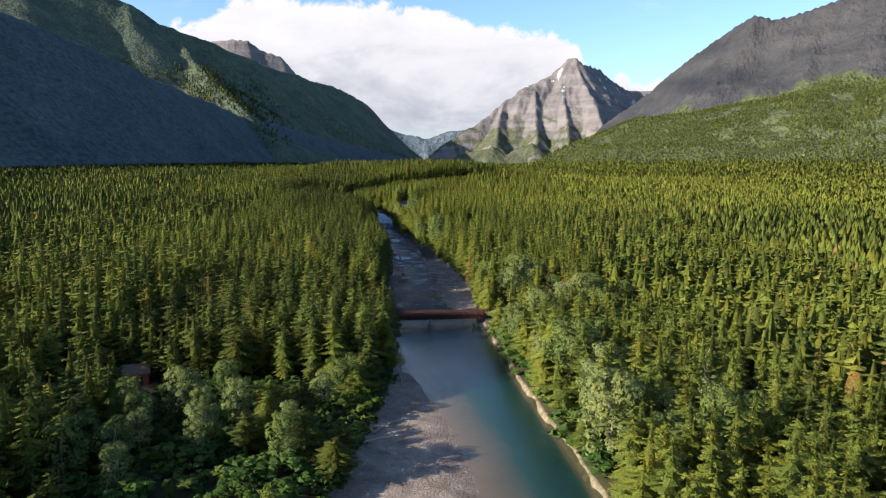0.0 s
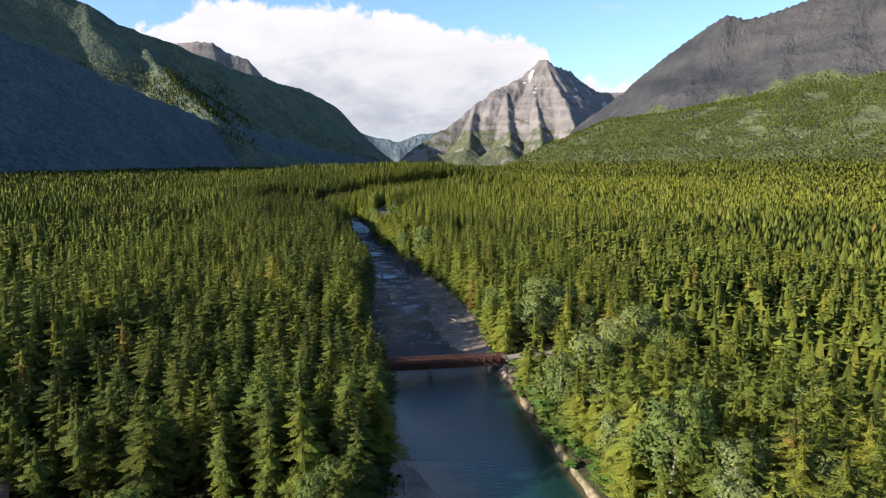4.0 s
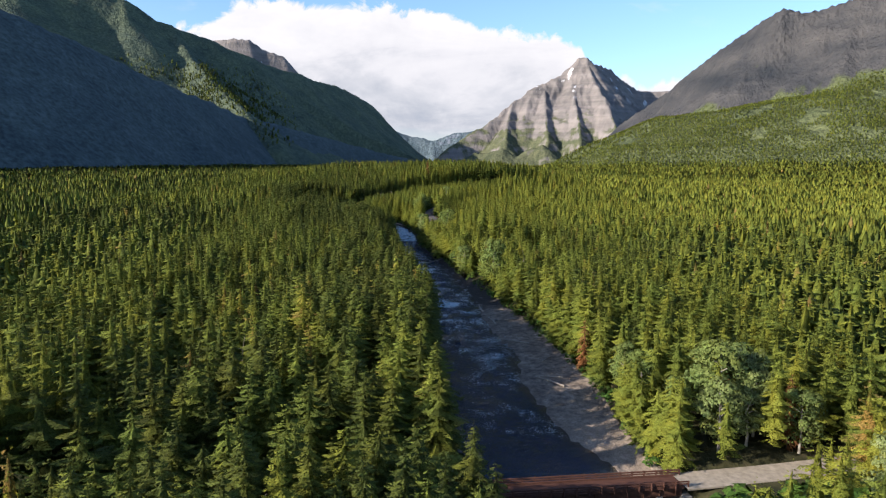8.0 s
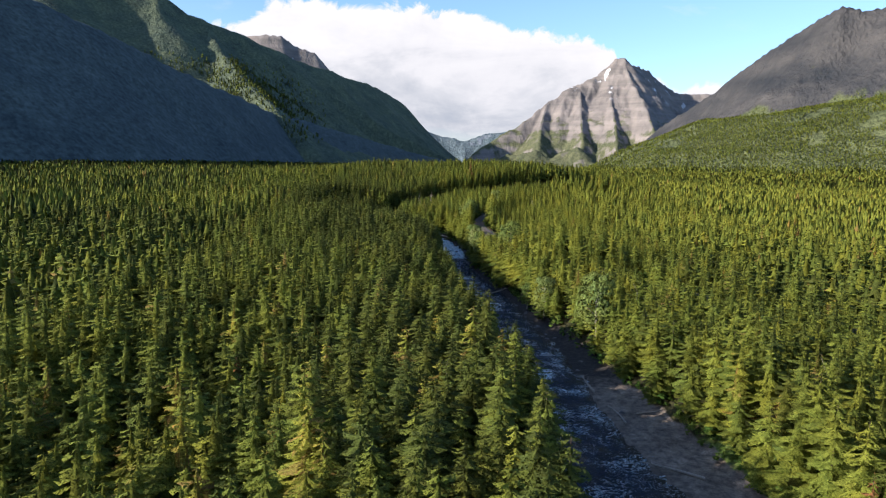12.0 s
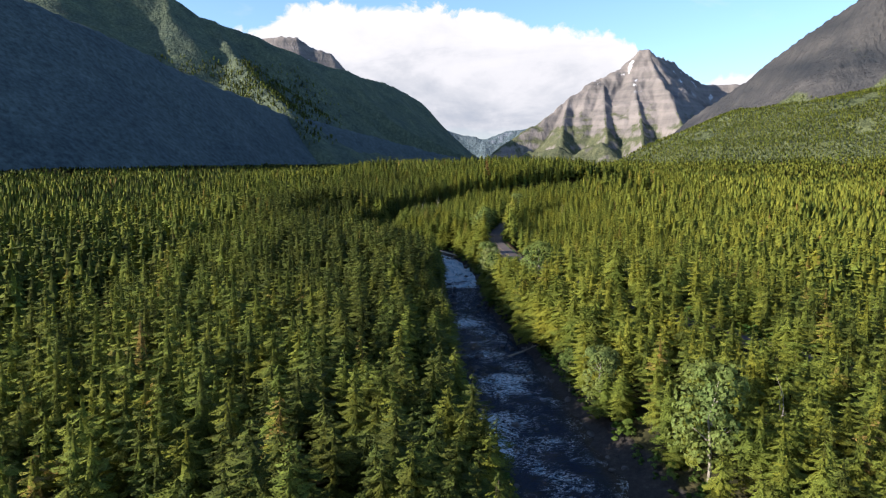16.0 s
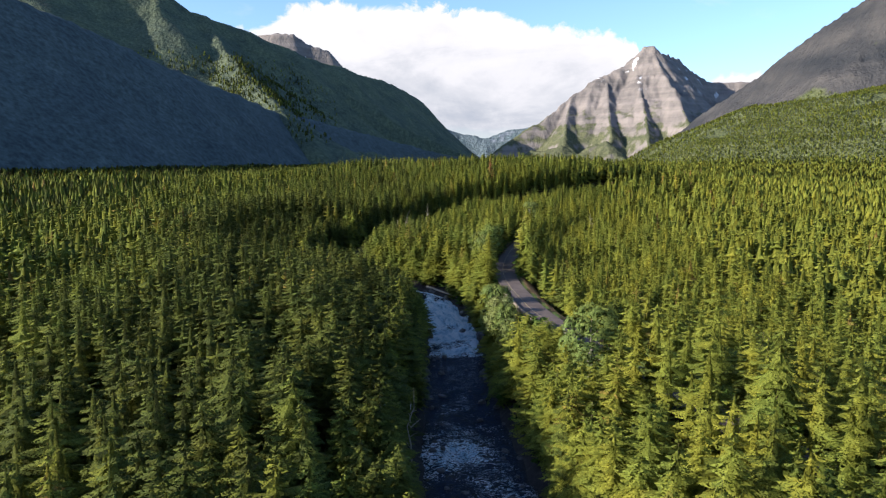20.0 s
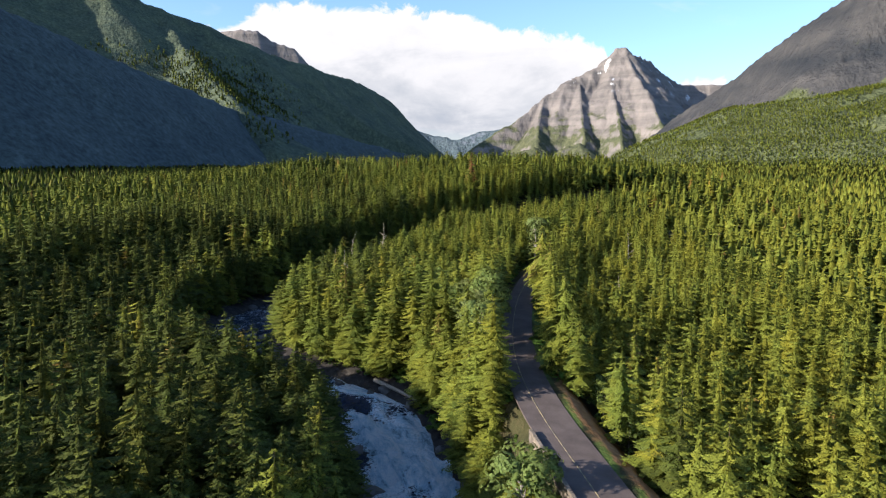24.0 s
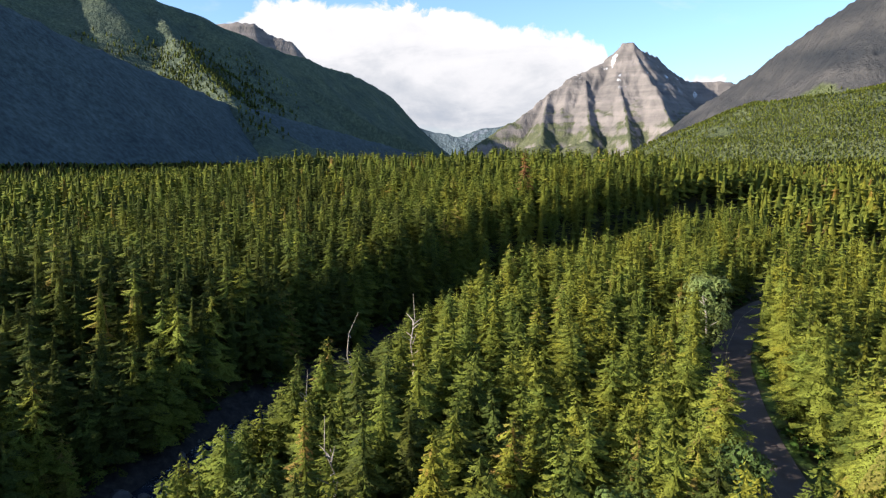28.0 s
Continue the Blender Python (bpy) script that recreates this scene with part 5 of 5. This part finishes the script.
def log_mesh(length, r0, r1, seed, mat, stubs=4):
    """A bare trunk lying along x, slightly bent, with broken limb stubs."""
    bm = bmesh.new()
    r_ = random.Random(seed)
    bend = (r_.random() - 0.5) * 0.08 * length

    def tube(a, b, ra, rb, sag):
        rings = []
        ax = (b - a)
        side = ax.cross(Vector((0, 0, 1))).normalized()
        up = side.cross(ax).normalized()
        for i in range(6):
            t_ = i / 5
            c_ = a + ax * t_ + side * sag * math.sin(t_ * 3.14)
            q = ra + (rb - ra) * t_
            rings.append([bm.verts.new(c_ + (side * math.cos(k_ * 1.0472) + up * math.sin(k_ * 1.0472)) * q) for k_ in range(6)])
        for u, v in zip(rings[:-1], rings[1:]):
            for k_ in range(6):
                bm.faces.new((u[k_], u[(k_ + 1) % 6], v[(k_ + 1) % 6], v[k_]))
        bm.faces.new(rings[0][::-1])
        bm.faces.new(rings[-1])

    tube(Vector((0, 0, 0)), Vector((length, 0, 0)), r0, r1, bend)
    for i in range(stubs):
        u = length * (0.25 + 0.7 * r_.random())
        a_ = r_.random() * 6.28
        ln = length * (0.05 + 0.08 * r_.random())
        tube(Vector((u, 0, 0)), Vector((u + ln * 0.5, ln * math.cos(a_), ln * abs(math.sin(a_)))), r1 * 0.7, r1 * 0.25, 0)
    me = bpy.data.meshes.new("fallen_log")
    bm.to_mesh(me)
    bm.free()
    me.materials.append(mat)
    return me


# ---- bridge ----
bridge = tagged(new("bridge"), "rust-brown girder road bridge with timber rails over the creek", "bridge")
BL, BR, BY = -20.5, 14.6, 211.5
bl, bx = BR - BL, (BR + BL) / 2
bridge.location = (0, 0, -1.4)
skew = 0.145


def by(x_, off):
    return BY + off + skew * (x_ - bx)


part("deck", box(bl, 3.7, 0.28, (bx, BY, 4.42), 0.03, skew), timber, bridge, "worn plank deck")
for off in (-1.5, -0.5, 0.5, 1.5):
    g = box(bl, 0.10, 1.15, (bx, BY + off, 3.70), 0.02, skew)
    part("girder", g, rust, bridge, "rusted steel girder")
    part("flange", box(bl, 0.42, 0.06, (bx, BY + off, 3.12), 0.01, skew), rust, bridge)
for i in range(14):
    x_ = BL + 1.2 + i * (bl - 2.4) / 13
    for off in (-1.63, 1.63):
        part("stiffener", box(0.10, 0.20, 1.0, (x_, by(x_, off), 3.70), 0.01, skew), rust, bridge)
for off in (-1.90, 1.90):
    part("kerb", box(bl, 0.22, 0.26, (bx, BY + off * 0.93, 4.70), 0.02, skew), timber, bridge)
    for zz in (5.05, 5.42):
        part("rail", box(bl + 1.5, 0.12, 0.24, (bx, BY + off, zz), 0.02, skew), timber, bridge, "red-brown timber rail")
    for i in range(20):
        x_ = BL - 0.6 + i * (bl + 1.2) / 19
        part("post", box(0.20, 0.22, 1.35, (x_, by(x_, off * 1.045), 4.88), 0.02, skew), timber, bridge)
        part("bracket", box(0.12, 0.62, 0.14, (x_, by(x_, off * 0.97), 4.22), 0.01, skew), timber, bridge)
for px_, wid in ((-4.2, 0.8), (10.6, 0.6)):
    part("pier_cap", box(wid + 0.3, 3.7, 0.6, (px_, by(px_, 0), 2.85), 0.04, skew), concrete, bridge, "weathered concrete cap")
    for off in ((-1.4, 1.4) if wid < 0.7 else (-1.2, 0, 1.2)):
        part("pier", box(wid, 0.8, 4.4, (px_, by(px_, off), 0.75), 0.08, skew), concrete, bridge, "stained concrete pier")
part("abutment", box(1.4, 4.6, 2.9, (BR + 0.2, by(BR, 0), 1.75), 0.06, skew), concrete, bridge)
part("abutment", box(1.4, 4.6, 2.9, (BL - 0.2, by(BL, 0), 1.75), 0.06, skew), concrete, bridge)

# ---- rocks ----
ROCKS = []
for i in range(8):
    bm = boulder(i, 1.0)
    me = bpy.data.meshes.new("boulder")
    bm.to_mesh(me)
    bm.free()
    me.materials.append(rock_mat)
    ROCKS.append(me)
WET = [me.copy() for me in ROCKS]
for me in WET:
    me.materials[0] = wet_rock


def rock(me, at, s, turn, label, group):
    o = new("boulder", me)
    o.matrix_basis = Matrix.LocRotScale(Vector(at), Euler((0.2 * math.sin(turn), 0.2 * math.cos(turn), turn)), Vector((s, s, s)))
    return tagged(o, label, "rock", group)


rr_ = random.Random(5)
for i in range(46):
    a_ = rr_.random()
    x_ = 11.2 + 5.2 * rr_.random() + 1.0 * a_
    y_ = 204.5 + 17 * rr_.random()
    if 209.0 < y_ < 218.5 and x_ > 13.6:
        continue
    z_ = float(ground_z([x_], [y_])[0])
    rock(ROCKS[i % 8], (x_, y_, z_ + 0.15), 0.45 + 0.5 * rr_.random(), rr_.random() * 6, "pale angular riprap boulder at the bridge abutment", "riprap at the bridge")
n_r = 0
for i in range(900):
    q = cl[rr_.randrange(120, len(cl) - 60)]
    if not (285 < q[1] < 640) or n_r >= 280:
        continue
    j = int(np.argmin(np.hypot(cl[:, 0] - q[0], cl[:, 1] - q[1])))
    u = (rr_.random() * 2 - 1)
    u = math.copysign(abs(u) ** 0.45, u) * (q[3] + 0.6)
    x_, y_ = q[0] + nor[j, 0] * u, q[1] + nor[j, 1] * u
    s = 0.30 + 0.65 * rr_.random() ** 2 + (0.3 if abs(u) > q[3] - 1.2 and q[1] > 480 else 0)
    if 516 < y_ < 566 and abs(u) < q[3] - 0.8:
        continue
    rock(WET[i % 8], (x_, y_, q[2] + 0.05), s, rr_.random() * 6, "dark wet boulder in the rapids" if abs(u) < q[3] - 1 else "dark wet boulder along the creek edge", "boulders in the creek")
    n_r += 1
# rock sill and ledges of the cascade
for x_, y_, s in ((-40.5, 538, 2.6), (-42.5, 546, 2.2), (-45, 557, 1.6), (-39.5, 529, 2.2), (-55.5, 540, 2.4), (-58, 548, 2.2), (-54, 532, 2.0), (-43, 551, 1.6), (-45.2, 538, 2.0), (-44.2, 534, 1.7), (-47.2, 543.5, 1.2), (-50.5, 538.5, 0.9), (-55.5, 553, 1.0), (-62, 556, 1.6)):
    z_ = float(ground_z([x_], [y_])[0])
    rock(WET[int(s * 10) % 8], (x_, y_, z_ + 0.2), s, x_ * y_, "large dark ledge rock beside the cascade", "ledges at the cascade")

# ---- logs ----
LOGS = [log_mesh(9.0, 0.24, 0.10, i, dead_wood) for i in range(4)]


def fallen(at, s, turn, label, tilt=0.0):
    o = new("fallen_log", LOGS[int(abs(at[0] * 7)) % 4])
    z_ = float(ground_z([at[0]], [at[1]])[0]) + 0.25 if len(at) == 2 else at[2]
    o.matrix_basis = Matrix.LocRotScale(Vector((at[0], at[1], z_)), Euler((0, -radians(tilt), radians(turn))), Vector((s, s, s)))
    return tagged(o, label, "log", "driftwood along the creek")


for x_, y_, s, turn in ((-11.5, 136, 1.0, 80), (-13, 121, 0.8, 60), (-14.5, 116, 0.9, 30), (-9.5, 150, 0.7, 95), (5.5, 262, 1.0, 130), (1.5, 296, 1.1, 150), (-6, 318, 1.0, 100),
                        (-3, 322, 0.7, 20), (-9, 335, 1.2, 95), (-13, 345, 1.0, 120), (-16, 362, 1.3, 105), (-19, 378, 1.1, 110), (-23, 398, 1.0, 115), (3, 280, 0.6, 60), (6, 268, 0.7, 170), (21, 128, 0.7, 60), (19.5, 140, 0.8, 100)):
    fallen((x_, y_), s, turn, "bleached grey driftwood log on the gravel bar")
fallen((-58.5, 569.5, 10.4), 1.6, -42, "long bleached trunk lying along the rock shelf", -6)
fallen((-30, 430, 4.0), 1.0, 40, "bleached log caught in the rapids", 8)

# ---- stone retaining wall along the road, on the creek side ----
wall = tagged(new("retaining_wall"), "grey rough stone retaining wall under the road edge", "wall")
rp = resample(ROAD, 1.9)
rt = np.gradient(rp[:, :2], axis=0)
rt /= np.linalg.norm(rt, axis=1)[:, None]
for p_, t_ in zip(rp, rt):
    if not 480 < p_[1] < 532:
        continue
    ang = math.atan2(t_[1], t_[0])
    cx, cy = p_[0] - t_[1] * 3.35, p_[1] + t_[0] * 3.35
    part("footing", box(1.98, 0.42, 1.2, (cx, cy, p_[2] - 0.37), 0.05, ang), rock_mat, wall)
    part("cap_stone", box(1.80 + 0.1 * rr_.random(), 0.48, 0.42, (cx, cy, p_[2] + 0.44), 0.06, ang), rock_mat, wall)

# ---- red cabin in a clearing ----
cabin = tagged(new("cabin"), "small red wooden cabin under the trees", "cabin")
cz = float(ground_z([-68.5], [143])[0])
cabin.location = (-68.5, 143, cz)
cabin.rotation_euler = (0, 0, 0.35)
for nm, args in (("wall", (5.0, 0.2, 2.7, (0, -2.0, 1.3))), ("wall", (5.0, 0.2, 2.7, (0, 2.0, 1.3))), ("wall", (0.2, 3.8, 2.7, (-2.4, 0, 1.3))), ("wall", (0.2, 3.8, 2.7, (2.4, 0, 1.3)))):
    part(nm, box(*args), red_boards, cabin)
bm = bmesh.new()
vs_ = [bm.verts.new(c_) for c_ in ((-2.9, -2.6, 2.5), (2.9, -2.6, 2.5), (2.9, 0, 4.2), (-2.9, 0, 4.2), (-2.9, 2.6, 2.5), (2.9, 2.6, 2.5), (-2.9, -2.6, 2.7), (2.9, -2.6, 2.7), (2.9, 0, 4.4), (-2.9, 0, 4.4), (-2.9, 2.6, 2.7), (2.9, 2.6, 2.7))]
for f_ in ((0, 1, 2, 3), (3, 2, 5, 4), (7, 6, 9, 8), (8, 9, 10, 11), (0, 6, 7, 1), (4, 5, 11, 10), (0, 3, 9, 6), (3, 4, 10, 9), (1, 7, 8, 2), (2, 8, 11, 5)):
    bm.faces.new([vs_[i] for i in f_])
part("roof", bm, shingle, cabin, "brown shingle roof")
part("door", box(0.95, 0.08, 2.0, (0.9, -2.13, 1.0)), timber, cabin, "dark timber door")
part("window", box(0.9, 0.06, 0.8, (-1.1, -2.12, 1.5)), wet_rock, cabin, "dark window pane")
